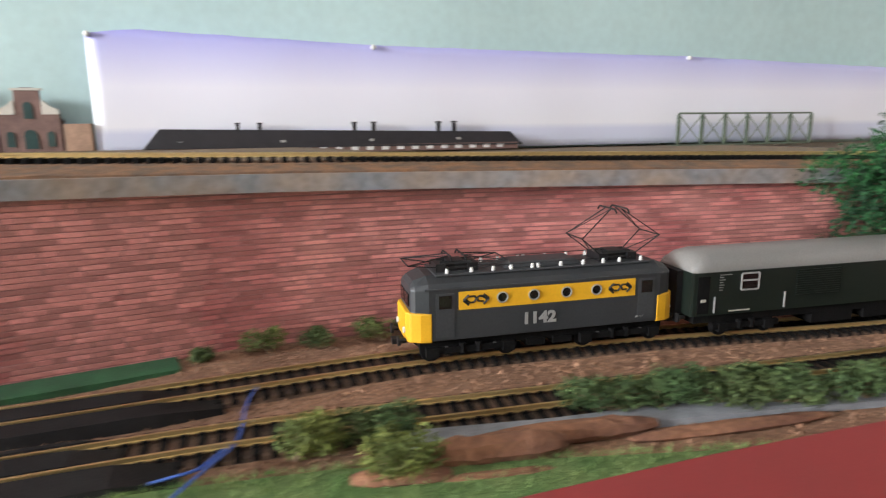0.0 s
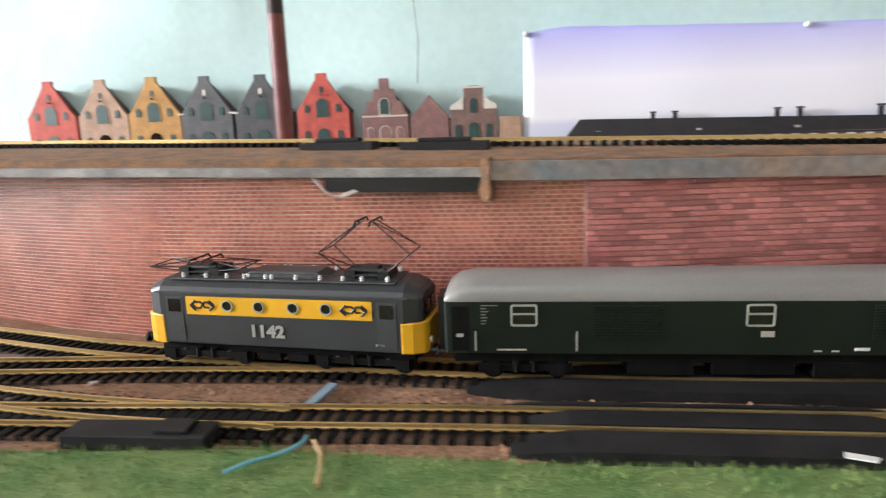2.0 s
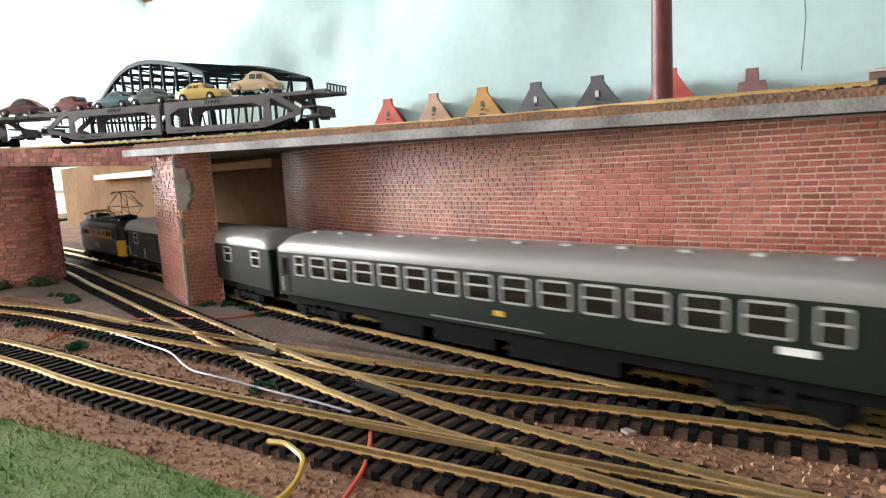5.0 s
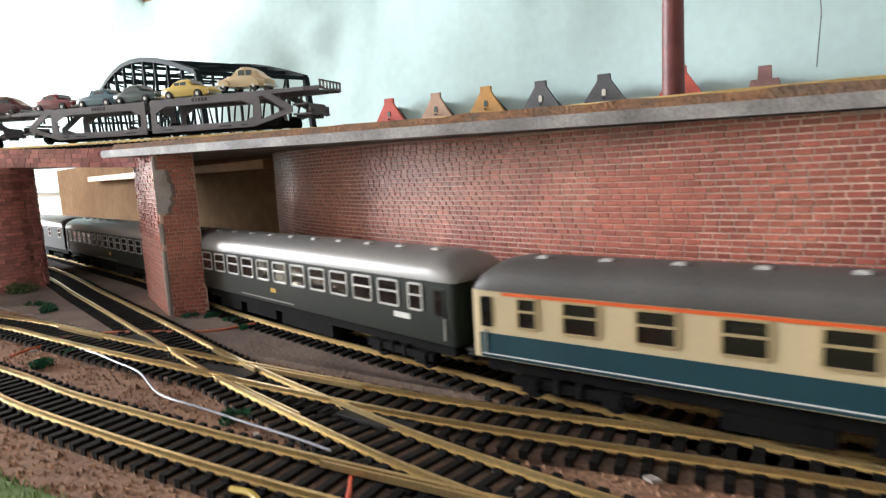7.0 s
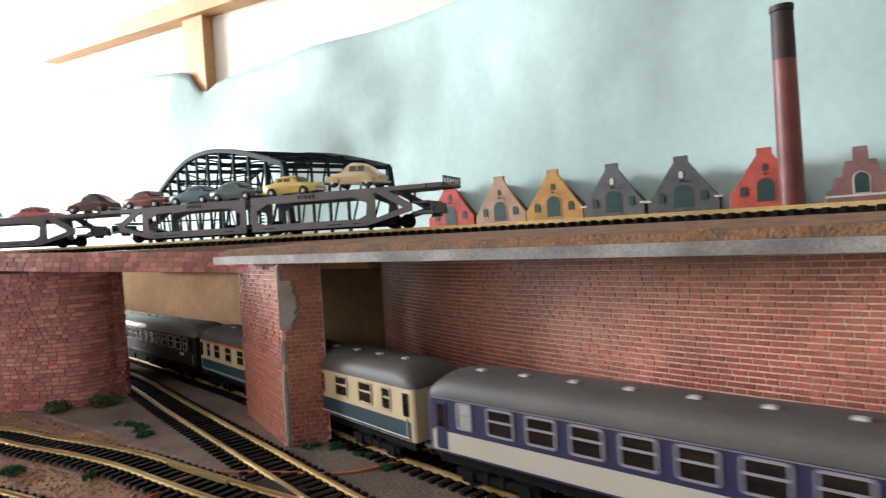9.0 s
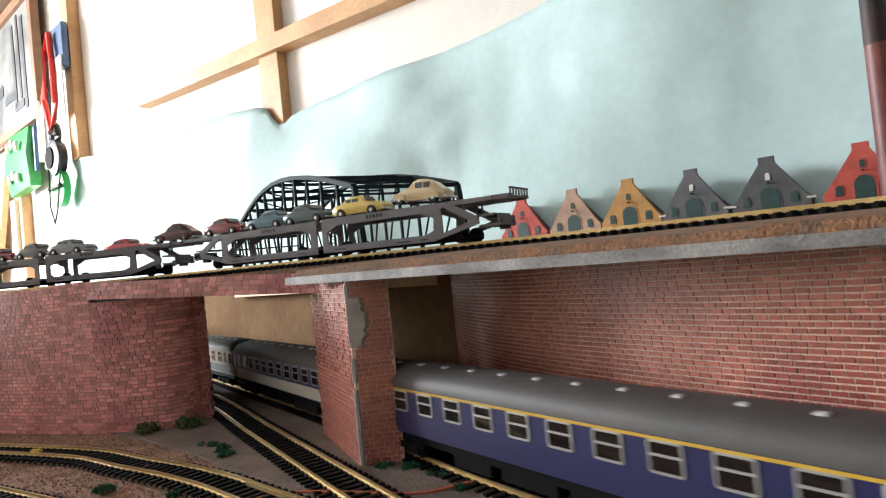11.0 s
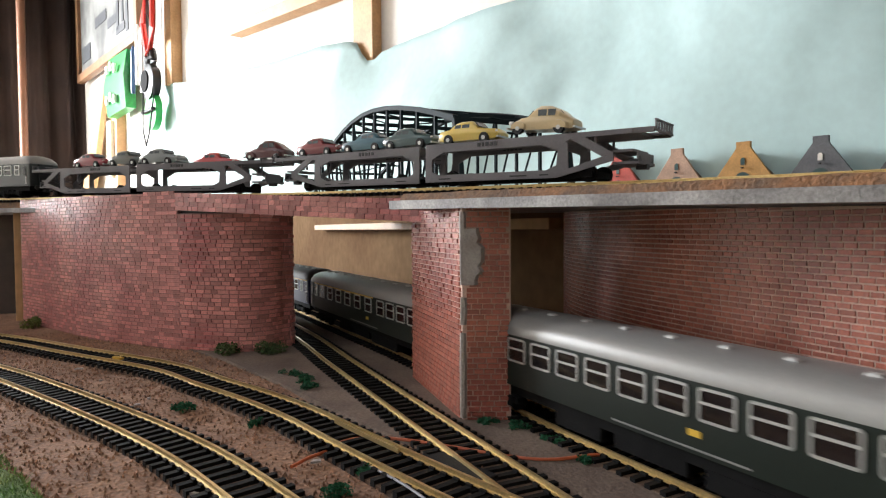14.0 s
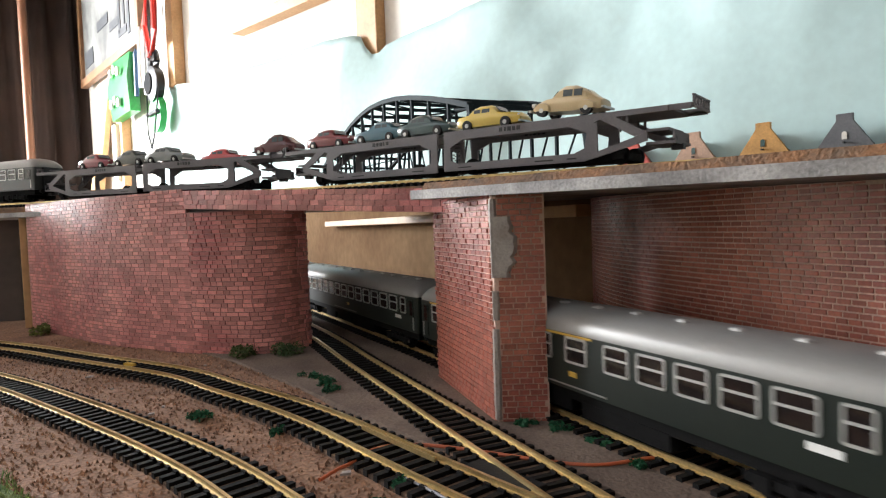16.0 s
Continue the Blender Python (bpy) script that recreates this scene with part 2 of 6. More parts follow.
# lines run from the right to the left of the layout
A = Line([(0.75, 0.585), (0.45, 0.50), (0.3, 0.455), (0.18, 0.418), (0.02, 0.387), (-0.1, 0.351), (-0.25, 0.289), (-0.37, 0.246), (-0.48, 0.215), (-0.57, 0.194), (-0.65, 0.183),
          (-0.72, 0.174), (-0.8, 0.166), (-0.9, 0.162), (-1.0, 0.157), (-1.1, 0.148), (-1.25, 0.135), (-1.5, 0.108), (-1.8, 0.095), (-2.1, 0.14), (-2.3, 0.29), (-2.34, 0.48), (-2.22, 0.63), (-1.95, 0.70), (-1.6, 0.72)])
B = Line([(0.75, 0.51), (0.3, 0.395), (0.146, 0.354), (-0.069, 0.297), (-0.155, 0.273), (-0.246, 0.239), (-0.347, 0.200), (-0.449, 0.158), (-0.5, 0.136), (-0.554, 0.114), (-0.6, 0.095), (-0.654, 0.074),
          (-0.726, 0.049), (-0.77, 0.037), (-0.84, 0.014), (-0.892, -0.009), (-0.942, -0.035), (-0.995, -0.064), (-1.06, -0.102), (-1.15, -0.165), (-1.3, -0.29)])
G = Line([(-0.42, 0.231), (-0.5, 0.198), (-0.6, 0.152), (-0.66, 0.130), (-0.714, 0.112), (-0.793, 0.086), (-0.846, 0.070), (-0.888, 0.058), (-0.93, 0.042), (-0.977, 0.02), (-1.033, -0.006),
          (-1.12, -0.068), (-1.21, -0.133), (-1.4, -0.29)])
S = Line([(-0.42, 0.168), (-0.5, 0.143), (-0.575, 0.127), (-0.632, 0.120), (-0.706, 0.114), (-0.796, 0.111), (-0.884, 0.108), (-0.99, 0.104), (-1.167, 0.097), (-1.5, 0.06), (-2.0, -0.01)])
U = Line([(0.75, 0.70), (0.4, 0.6), (0.1, 0.52), (-0.1, 0.46), (-0.3, 0.40), (-0.5, 0.348), (-0.7, 0.306), (-0.80, 0.280), (-0.863, 0.255), (-0.93, 0.221), (-1.004, 0.178), (-1.08, 0.135), (-1.147, 0.0926), (-1.21, 0.037), (-1.271, -0.0234), (-1.404, -0.136), (-1.56, -0.27), (-1.8, -0.47), (-2.1, -0.7)])
WALL = Line([(0.6, 0.61), (0.45, 0.56), (0.25, 0.505), (0.1, 0.465), (-0.05, 0.43), (-0.163, 0.39), (-0.25, 0.345), (-0.33, 0.303), (-0.44, 0.264), (-0.54, 0.234), (-0.6, 0.222), (-0.68, 0.212), (-0.78, 0.209), (-0.86, 0.217), (-0.93, 0.238), (-1.0, 0.285)])
EDGE = Line([(0.6, 0.602), (0.3, 0.513), (0.05, 0.447), (-0.16, 0.383), (-0.375, 0.281), (-0.56, 0.220), (-0.71, 0.172), (-0.913, 0.111)])


def deck_low(x):
    """The underside of the climbing deck."""
    return 0.0855 - 0.02 * x


DECK_T = 0.0046                       # board
BED_T = 0.0064                        # ballast bed on it


def deck_rail(x):
    return deck_low(x) + DECK_T + BED_T + RAILTOP


def ribbon(line, s0, s1, off0, off1, z0, z1, step=0.012):
    """A strip along a line between two offsets; z0, z1: heights, or functions of x."""
    sh = Shape()
    n = max(2, int((s1 - s0) / step))
    rings = []
    for i in range(n + 1):
        s = s0 + (s1 - s0) * i / n
        a, b = line.side(s, off0), line.side(s, off1)
        za, zb = [(z(a.x) if callable(z) else z) for z in (z0, z1)]
        rings.append([(a.x, a.y, za), (b.x, b.y, za), (b.x, b.y, zb), (a.x, a.y, zb)])
    return sh.loft(rings)


# ---- structure ----
def ground_sheet():
    """Ground of the layout: one sheet with a little unevenness."""
    sh = Shape()
    xs = np.concatenate([np.linspace(-2.75, -1.5, 16), np.linspace(-1.48, 0.3, 150), np.linspace(0.34, 1.6, 16)])
    ys = np.concatenate([np.linspace(-0.55, -0.2, 8), np.linspace(-0.19, 0.5, 70), np.linspace(0.53, 1.6, 14)])
    for y in ys:
        for x in xs:
            h = noise.noise(Vector((x * 18, y * 18, 0))) * 0.0016 + noise.noise(Vector((x * 60, y * 60, 3))) * 0.0007
            sh.v.append((float(x), float(y), h - 0.0004))
    n = len(xs)
    sh.f = [(j * n + i, j * n + i + 1, (j + 1) * n + i + 1, (j + 1) * n + i) for j in range(len(ys) - 1) for i in range(n - 1)]
    return sh.done("ground", CORK, label="brown granular scenery ground of a model railway", category="ground", kind="structure", smooth=True)


ground_sheet()


def flat_patch(name, poly, z, material, label, category, kind="structure", wobble=0.0):
    sh = Shape()
    c = np.mean(np.array(poly), axis=0)
    k = len(poly)
    rings = [[(c[0] + (x - c[0]) * f, c[1] + (y - c[1]) * f, z + (wobble * noise.noise(Vector((x * 40, y * 40, f))) if f < 1 else -0.003)) for x, y in poly] for f in (0.02, 0.3, 0.6, 0.85, 0.97, 1.0)]
    sh.loft(rings, caps=False)
    sh.f.append(tuple(range(k)))
    return sh.done(name, material, label=label, category=category, kind=kind, smooth=True)


flat_patch("ground_patch", [(-1.45, -0.12), (-1.2, -0.03), (-1.06, 0.03), (-0.95, 0.062), (-0.86, 0.085), (-0.72, 0.135), (-0.6, 0.175), (-0.72, 0.2), (-0.9, 0.21), (-1.3, 0.2), (-1.7, 0.12)], 0.0012, GREYEARTH,
           "dark grey earth beside the bridge pier", "ground")

GRASS_EDGE = [(-1.0, -0.17), (-0.905, -0.075), (-0.87, -0.054), (-0.77, -0.012), (-0.686, 0.023), (-0.645, 0.041), (-0.607, 0.054), (-0.57, 0.067), (-0.5, 0.108), (-0.417, 0.148), (-0.346, 0.172), (-0.294, 0.19), (-0.242, 0.212), (-0.163, 0.243), (-0.10, 0.258), (-0.03, 0.265), (0.1, 0.278), (0.3, 0.30)]
flat_patch("grass_ground", GRASS_EDGE + [(0.3, -0.3), (-1.0, -0.3)], 0.0022, GRASS, "green flocked grass mat along the layout edge", "grass")


def grass_fibres():
    sh = Shape()
    edge = Line(GRASS_EDGE)
    rnd = random.Random(4)
    for _ in range(26000):
        s = rnd.uniform(0.05, edge.length - 0.2)
        p = edge.side(s, 0.001 + 0.12 * rnd.random() ** 1.6)
        h, a, w = rnd.uniform(0.0012, 0.0034), rnd.uniform(0, 6.28), 0.00035
        tip = Vector((rnd.gauss(0, 0.001), rnd.gauss(0, 0.001), h))
        d = Vector((math.cos(a), math.sin(a), 0)) * w
        b = p + Vector((0, 0, 0.0016))
        n = len(sh.v)
        sh.v += [tuple(b - d), tuple(b + d), tuple(b + tip)]
        sh.f.append((n, n + 1, n + 2))
    me = bpy.data.meshes.new("grass")
    me.from_pydata(sh.v, [], sh.f)
    me.materials.append(BLADES)
    tagged(new("grass", me), "short green static grass fibres on the mat", "grass", kind="stuff")


grass_fibres()


def loose_grains():
    """Loose cork grains on the brown ground."""
    rnd = random.Random(9)
    sh = Shape()
    for _ in range(30000):
        x = rnd.uniform(-1.25, 0.2)
        y0 = np.interp(x, [-1.25, -0.9, -0.6, -0.2, 0.2], [-0.2, -0.07, 0.05, 0.23, 0.28])
        y = y0 + rnd.random() * 0.16
        s = rnd.uniform(0.0003, 0.0011) * (1 + (rnd.random() < 0.02))
        a = rnd.uniform(0, 6.28)
        n = len(sh.v)
        for k in range(3):
            sh.v.append((x + s * math.cos(a + k * 2.1), y + s * math.sin(a + k * 2.1) * 0.8, -0.0004 + 0.0016 * noise.noise(Vector((x * 18, y * 18, 0)))))
        sh.v.append((x, y, s * rnd.uniform(0.5, 1.1) + 0.0016 * noise.noise(Vector((x * 18, y * 18, 0)))))
        sh.f += [(n, n + 1, n + 3), (n + 1, n + 2, n + 3), (n + 2, n, n + 3)]
    me = bpy.data.meshes.new("ballast_grains")
    me.from_pydata(sh.v, [], sh.f)
    me.materials.append(GRAIN)
    tagged(new("ballast_grains", me), "loose brown cork grains on the ground", "ballast", kind="stuff")


GRAIN = mat("cork_grain", (0.36, 0.20, 0.12), 0.95, second=(0.24, 0.13, 0.08), scale=40, amount=0.3, bump=0, island=0.55)
loose_grains()


def brick_face(owner, line, s0, s1, z0, z1, bl, ch, material, piece_material, keep, name="brick", proud=0.0009, gap=0.0007, jitter=0.15, out=-1.0, seed=1, skip=None):
    """Courses of bricks on a face. Those with arc length inside keep are parts, the rest one mesh."""
    rnd = random.Random(seed)
    rest, made, shared = Shape(), 0, {}
    row = 0
    zmax = max(z1(line.at(s).x) if callable(z1) else z1 for s in (s0, (s0 + s1) / 2, s1))
    z = z0
    while z < zmax:
        s = s0 - bl * (0.5 if row % 2 else 0) + rnd.uniform(-jitter, jitter) * bl
        while s < s1:
            ln = bl * (1 + rnd.uniform(-jitter, jitter))
            a, b = max(s, s0), min(s + ln - gap, s1)
            mid = (a + b) / 2
            top = z1(line.at(mid).x) if callable(z1) else z1
            h = min(z + ch - gap, top) - z
            if b - a > 0.0012 and h > 0.0008 and not (skip and skip(line.at(mid), z)):
                d = line.way(mid)
                nrm = Vector((d.y, -d.x, 0)) * out
                pr = proud * (0.6 + 0.8 * rnd.random())
                c = line.at(mid)
                m = Matrix(((d.x, nrm.x, 0, c.x), (d.y, nrm.y, 0, c.y), (0, 0, 1, z), (0, 0, 0, 1)))
                if keep[0] <= mid <= keep[1] and made < 300 and b - a > bl * 0.5:
                    key = round(ln / bl * 6)
                    if key not in shared:
                        p = Shape()
                        hl, e = (key / 6 * bl - gap) / 2, 0.00025
                        p.loft([[(-hl, -0.0005, 0), (hl, -0.0005, 0), (hl, -0.0005, ch - gap), (-hl, -0.0005, ch - gap)],
                                [(-hl, proud - e, 0), (hl, proud - e, 0), (hl, proud - e, ch - gap), (-hl, proud - e, ch - gap)],
                                [(-hl + e, proud, e), (hl - e, proud, e), (hl - e, proud, ch - gap - e), (-hl + e, proud, ch - gap - e)]])
                        shared[key] = p.done(name, piece_material, owner)
                        shared[key].matrix_world = m
                    else:
                        share(shared[key], owner, m, name)
                    made += 1
                else:
                    hl = (b - a) / 2
                    n = len(rest.v)
                    for yy, e in ((-0.0005, 0), (pr, 0.0002)):
                        for x, zz in ((-hl + e, e), (hl - e, e), (hl - e, h - e), (-hl + e, h - e)):
                            rest.v.append(tuple(m @ Vector((x, yy, zz))))
                    rest.f += [tuple(n + i for i in q) for q in ((4, 5, 6, 7), (0, 1, 5, 4), (1, 2, 6, 5), (2, 3, 7, 6), (3, 0, 4, 7))]
            s += ln
        z += ch
        row += 1
    return rest.done(name + "work", material, owner, kind="stuff")


# ---- deck ----
s_end = EDGE.length
deck = Shape()
rings = []
for i in range(81):
    s = s_end * i / 80
    a, b = EDGE.at(s), U.side(U.near_x(EDGE.at(s).x), 0.05)
    zl = deck_low(a.x)
    rings.append([(a.x, a.y, zl), (b.x, b.y, zl), (b.x, b.y, zl + DECK_T), (a.x, a.y, zl + DECK_T)])
deck.loft(rings).done("deck", PLANK, label="weathered grey-painted board carrying the upper track", category="deck", kind="structure")
# deck further left, behind the curved abutment
left = Shape()
rings = []
for i in range(41):
    s = U.near_x(-0.915) + 1.1 * i / 40
    a, b = U.side(s, -0.05), U.side(s, 0.17)
    zl = deck_low(a.x)
    rings.append([(a.x, a.y, zl), (b.x, b.y, zl), (b.x, b.y, zl + DECK_T), (a.x, a.y, zl + DECK_T)])
left.loft(rings).done("deck_left", PLANK, label="grey board carrying the upper track over the abutment", category="deck", kind="structure")
bed = ribbon(U, 0.0, U.length - 0.25, -0.027, 0.027, lambda x: deck_low(x) + DECK_T, lambda x: deck_low(x) + DECK_T + BED_T)
bed.done("ballast_bed", CORK_B, label="rust-brown cork ballast bed on the deck", category="ballast", kind="structure")
shoulder = Shape()
rings = []
for i in range(121):
    s = EDGE.length * i / 120
    a, b = EDGE.side(s, 0.006), U.side(U.near_x(EDGE.at(s).x), -0.02)
    zl = deck_low(a.x) + DECK_T
    w = 0.0012 * noise.noise(Vector((s * 90, 0, 0)))
    rings.append([(a.x, a.y + w, zl - 0.001), (b.x, b.y, zl - 0.001), (b.x, b.y, zl + BED_T + 0.0004), (a.x, a.y + w + 0.003, zl + BED_T * 0.6 + w)])
shoulder.loft(rings).done("ballast_shoulder", CORK_B, label="rust-brown loose ballast along the deck edge", category="ballast", kind="structure")

# board behind the upper track, on which the small town stands
back = Shape()
rings = []
for i in range(41):
    x = 0.75 - 2.3 * i / 40
    a = U.side(U.near_x(x), 0.075)
    if x < -0.95:
        a.y = max(a.y, 0.275)
    u = (ROOM.inverted() @ Vector((a.x, a.y, 0))).x
    b = ROOM @ Vector((u, 0.0, 0))
    zt = 0.086 - 0.013 * min(1.0, max(0.0, (x + 0.10) / 0.15))
    rings.append([(a.x, a.y, 0.06), (b.x, b.y, 0.06), (b.x, b.y, zt), (a.x, a.y, zt)])
back.loft(rings).done("town_board", BOARD, label="brown scenery board under the row of gabled houses", category="board", kind="structure")

# ---- brick retaining wall under the deck ----
wall = ribbon(WALL, 0, WALL.length, 0.0, 0.012, -0.003, lambda x: deck_low(x) - 0.0004, 0.01).done("wall_brick", MORTAR, label="curved brick retaining wall with pale mortar under the deck", category="wall", kind="structure")
S_SEAM = WALL.near_x(-0.33)
brick_face(wall, WALL, S_SEAM + 0.001, WALL.length, 0.0, lambda x: deck_low(x) - 0.0006, 0.0050, 0.00225, BRICK, BRICK_P, (WALL.near_x(-0.56), WALL.near_x(-0.60)), seed=3, gap=0.00034, proud=0.00035)
wall2 = ribbon(WALL, 0, S_SEAM, -0.0012, -0.0001, -0.003, lambda x: deck_low(x) - 0.0006, 0.01).done("wall_stone", MORTAR_D, label="rose-coloured thin-coursed stone facing on the retaining wall", category="wall", kind="structure")


class Shifted:
    def __init__(self, line, off):
        self.l, self.o = line, off
        self.length = line.length

    def at(self, s):
        return self.l.side(s, self.o)

    def way(self, s):
        return self.l.way(s)


brick_face(wall2, Shifted(WALL, -0.0012), 0.0, S_SEAM, 0.0, lambda x: deck_low(x) - 0.0008, 0.0110, 0.0028, PINK, PINK_P, (WALL.near_x(-0.2), WALL.near_x(-0.28)), "stone", proud=0.0006, gap=0.0004, jitter=0.5, seed=5)

ribbon(WALL, WALL.near_x(-0.215), WALL.near_x(-0.33), -0.022, -0.0022, -0.002, 0.0022).done("grass_strip", mat("dark_green_strip", (0.03, 0.12, 0.045), 0.9, scale=60, amount=0.4, bump=0.8), label="dark green flock strip at the wall foot", category="grass", kind="structure")

# ---- pier between the tracks ----
PF = [(-0.949, 0.138), (-0.8575, 0.1290), (-0.848, 0.150), (-0.875, 0.158), (-0.94, 0.158)]


def pier():
    root = thing("bridge_pier", "red brick bridge pier with a crumbled plaster corner", "pier")
    core = Shape()
    zt = deck_low(-0.9) - 0.0005
    core.loft([[(x, y, -0.002) for x, y in PF], [(x, y, zt) for x, y in PF]])
    core.done("core", MORTAR, root)
    front = Line([(-0.949, 0.138), (-0.92, 0.13515), (-0.8595, 0.1292)], 8)
    side = Line([(-0.8567, 0.1308), (-0.8530, 0.1390), (-0.8483, 0.1494)], 8)
    brick_face(root, front, 0, front.length, 0.0, zt, 0.0056, 0.0026, BRICK, BRICK_P, (0, 1), seed=8, out=1.0, proud=0.0009, gap=0.00036)
    brick_face(root, side, 0, side.length, 0.0, zt, 0.0056, 0.0026, BRICK, BRICK_P, (9, 10), seed=9, out=1.0, proud=0.0007, gap=0.00036)
    rnd = random.Random(2)
    for z0, z1, wl, wr in ((0.002, 0.043, 0.0034, 0.0012), (0.066, 0.093, 0.0014, 0.0085), (0.088, zt - 0.002, 0.0030, 0.0012), (0.047, 0.060, 0.0010, 0.0016)):
        pl, rings = Shape(), []
        for i in range(13):
            z = z0 + (z1 - z0) * i / 12
            k = 0.45 + 0.55 * math.sin(math.pi * (0.08 + 0.84 * i / 12)) ** 0.5
            l, r = wl * k * rnd.uniform(0.8, 1.15), wr * k * rnd.uniform(0.85, 1.15)
            x, y = -0.8577, 0.1288
            rings.append([(x - l, y + l * 0.12, z), (x - l * 0.5, y - 0.0007, z), (x + 0.0004, y - 0.0008, z), (x + r * 0.6 + 0.0008, y + r * 0.8 - 0.0004, z), (x + r * 0.6, y + r * 0.8 + 0.002, z)])
        pl.loft(rings).done("plaster_patch", PLASTER, root, "bare grey plaster where the bricks broke off", smooth=True)


pier()

# ---- curved abutment ----
ABUT = Line([(-1.62, -0.31), (-1.48, -0.215), (-1.349, -0.143), (-1.205, -0.065), (-1.115, 0.005), (-1.086, 0.035), (-1.076, 0.056), (-1.084, 0.078), (-1.115, 0.09), (-1.3, 0.07)])


def abutment():
    root = thing("bridge_abutment", "curved pink-red brick bridge abutment with a dark slot", "abutment")
    s_left = ABUT.near_x(-1.349)
    s_seam = ABUT.near_x(-1.115)
    s_r = ABUT.length - 0.19

    def top(x):
        return 0.1222 + 0.012 * max(0.0, -1.115 - x)
    core = ribbon(ABUT, s_left, s_seam, 0.0, -0.03, -0.002, top, 0.006).done("core", MORTAR_D, root)
    core2 = ribbon(ABUT, s_seam, ABUT.length, 0.0, -0.014, -0.002, 0.106, 0.004).done("round_core", MORTAR_D, root)
    brick_face(root, ABUT, s_left, s_seam, 0.0, top, 0.0074, 0.0031, PINK, PINK_P, (s_seam - 0.042, s_seam), "brick", 0.00035, 0.0003, 0.3, seed=11, out=1.0)
    brick_face(root, ABUT, s_seam + 0.0008, s_r, 0.0, 0.106, 0.0074, 0.0032, PINK, PINK_P, (99, 100), "brick", 0.0006, 0.0003, 0.4, seed=12, out=1.0)
    # slot filled with a set-back black strip that paints its shade
    slot_shade = ribbon(ABUT, s_seam, s_r, -0.003, -0.03, 0.1062, 0.1085, 0.004).done("slot", BLACK, root, "black strip as the shade in the recessed slot")
    beam_line = Line([(-1.115, 0.004), (-1.07, 0.034), (-1.01, 0.078), (-0.95, 0.122), (-0.925, 0.137)])

    def bt(x):
        return 0.1222 - 0.012 * (x + 1.115) / 0.19
    beam = ribbon(beam_line, 0, beam_line.length, 0.0, -0.012, lambda x: bt(x) - 0.0135, bt, 0.01).done("beam", MORTAR_D, root, "sagging brick-faced lintel beam")
    sh = Shape()
    rnd = random.Random(6)
    for k in range(4):
        s = -0.003 * (k % 2)
        while s < beam_line.length:
            ln = 0.007 * rnd.uniform(0.7, 1.4)
            a, b = max(s, 0), min(s + ln - 0.0004, beam_line.length)
            if b - a > 0.001:
                mid = (a + b) / 2
                d, c = beam_line.way(mid), beam_line.side(mid, -0.0004 * rnd.random())
                zl = bt(c.x) - 0.0133 + k * 0.0034
                m = Matrix(((d.x, -d.y, 0, c.x), (d.y, d.x, 0, c.y), (0, 0, 1, zl), (0, 0, 0, 1)))
                sh.box(-(b - a) / 2, (b - a) / 2, -0.001, 0.0008, 0, 0.0031, m)
            s += ln
    sh.done("brickwork", PINK, beam, kind="stuff")


abutment()

# wooden board closing the space under the deck
def plank_wall(name, a, b, z0, z1, t, material, label, category="board"):
    d = Vector((b[0] - a[0], b[1] - a[1], 0))
    m = Matrix.Translation((a[0], a[1], 0)) @ Matrix.Rotation(math.atan2(d.y, d.x), 4, "Z")
    ob = Shape().box(0, d.length, -t / 2, t / 2, z0, z1).done(name, material, label=label, category=category, bevel=0.0006, kind="structure")
    ob.matrix_world = m
    return ob


plank_wall("board_under_deck", (-1.95, 0.215), (-0.90, 0.262), -0.002, 0.120, 0.008, PLY, "bare plywood board under the deck")
plank_wall("batten_under_deck", (-1.6, 0.216), (-0.95, 0.243), 0.092, 0.1, 0.012, PINE, "pale pine batten under the deck")
plank_wall("board_end", (-1.40, -0.155), (-1.356, -0.148), 0.0, 0.112, 0.006, PINE, "pale pine board beside the abutment")
plank_wall("board_dark", (-1.50, -0.46), (-1.43, -0.166), -0.002, 0.112, 0.006, mat("dark_stained_board", (0.07, 0.045, 0.035), 0.6, scale=9, amount=0.3, fine=90), "brown wooden board beside the abutment")


# ---- tracks ----
def chair_sleeper():
    sh = Shape()
    sh.box(-0.0013, 0.0013, -0.0155, 0.0155, 0.0002, 0.0028)
    for y in (-0.0084, 0.0084):
        sh.box(-0.0016, 0.0016, y - 0.0021, y + 0.0021, 0.0025, 0.0036)
    return sh


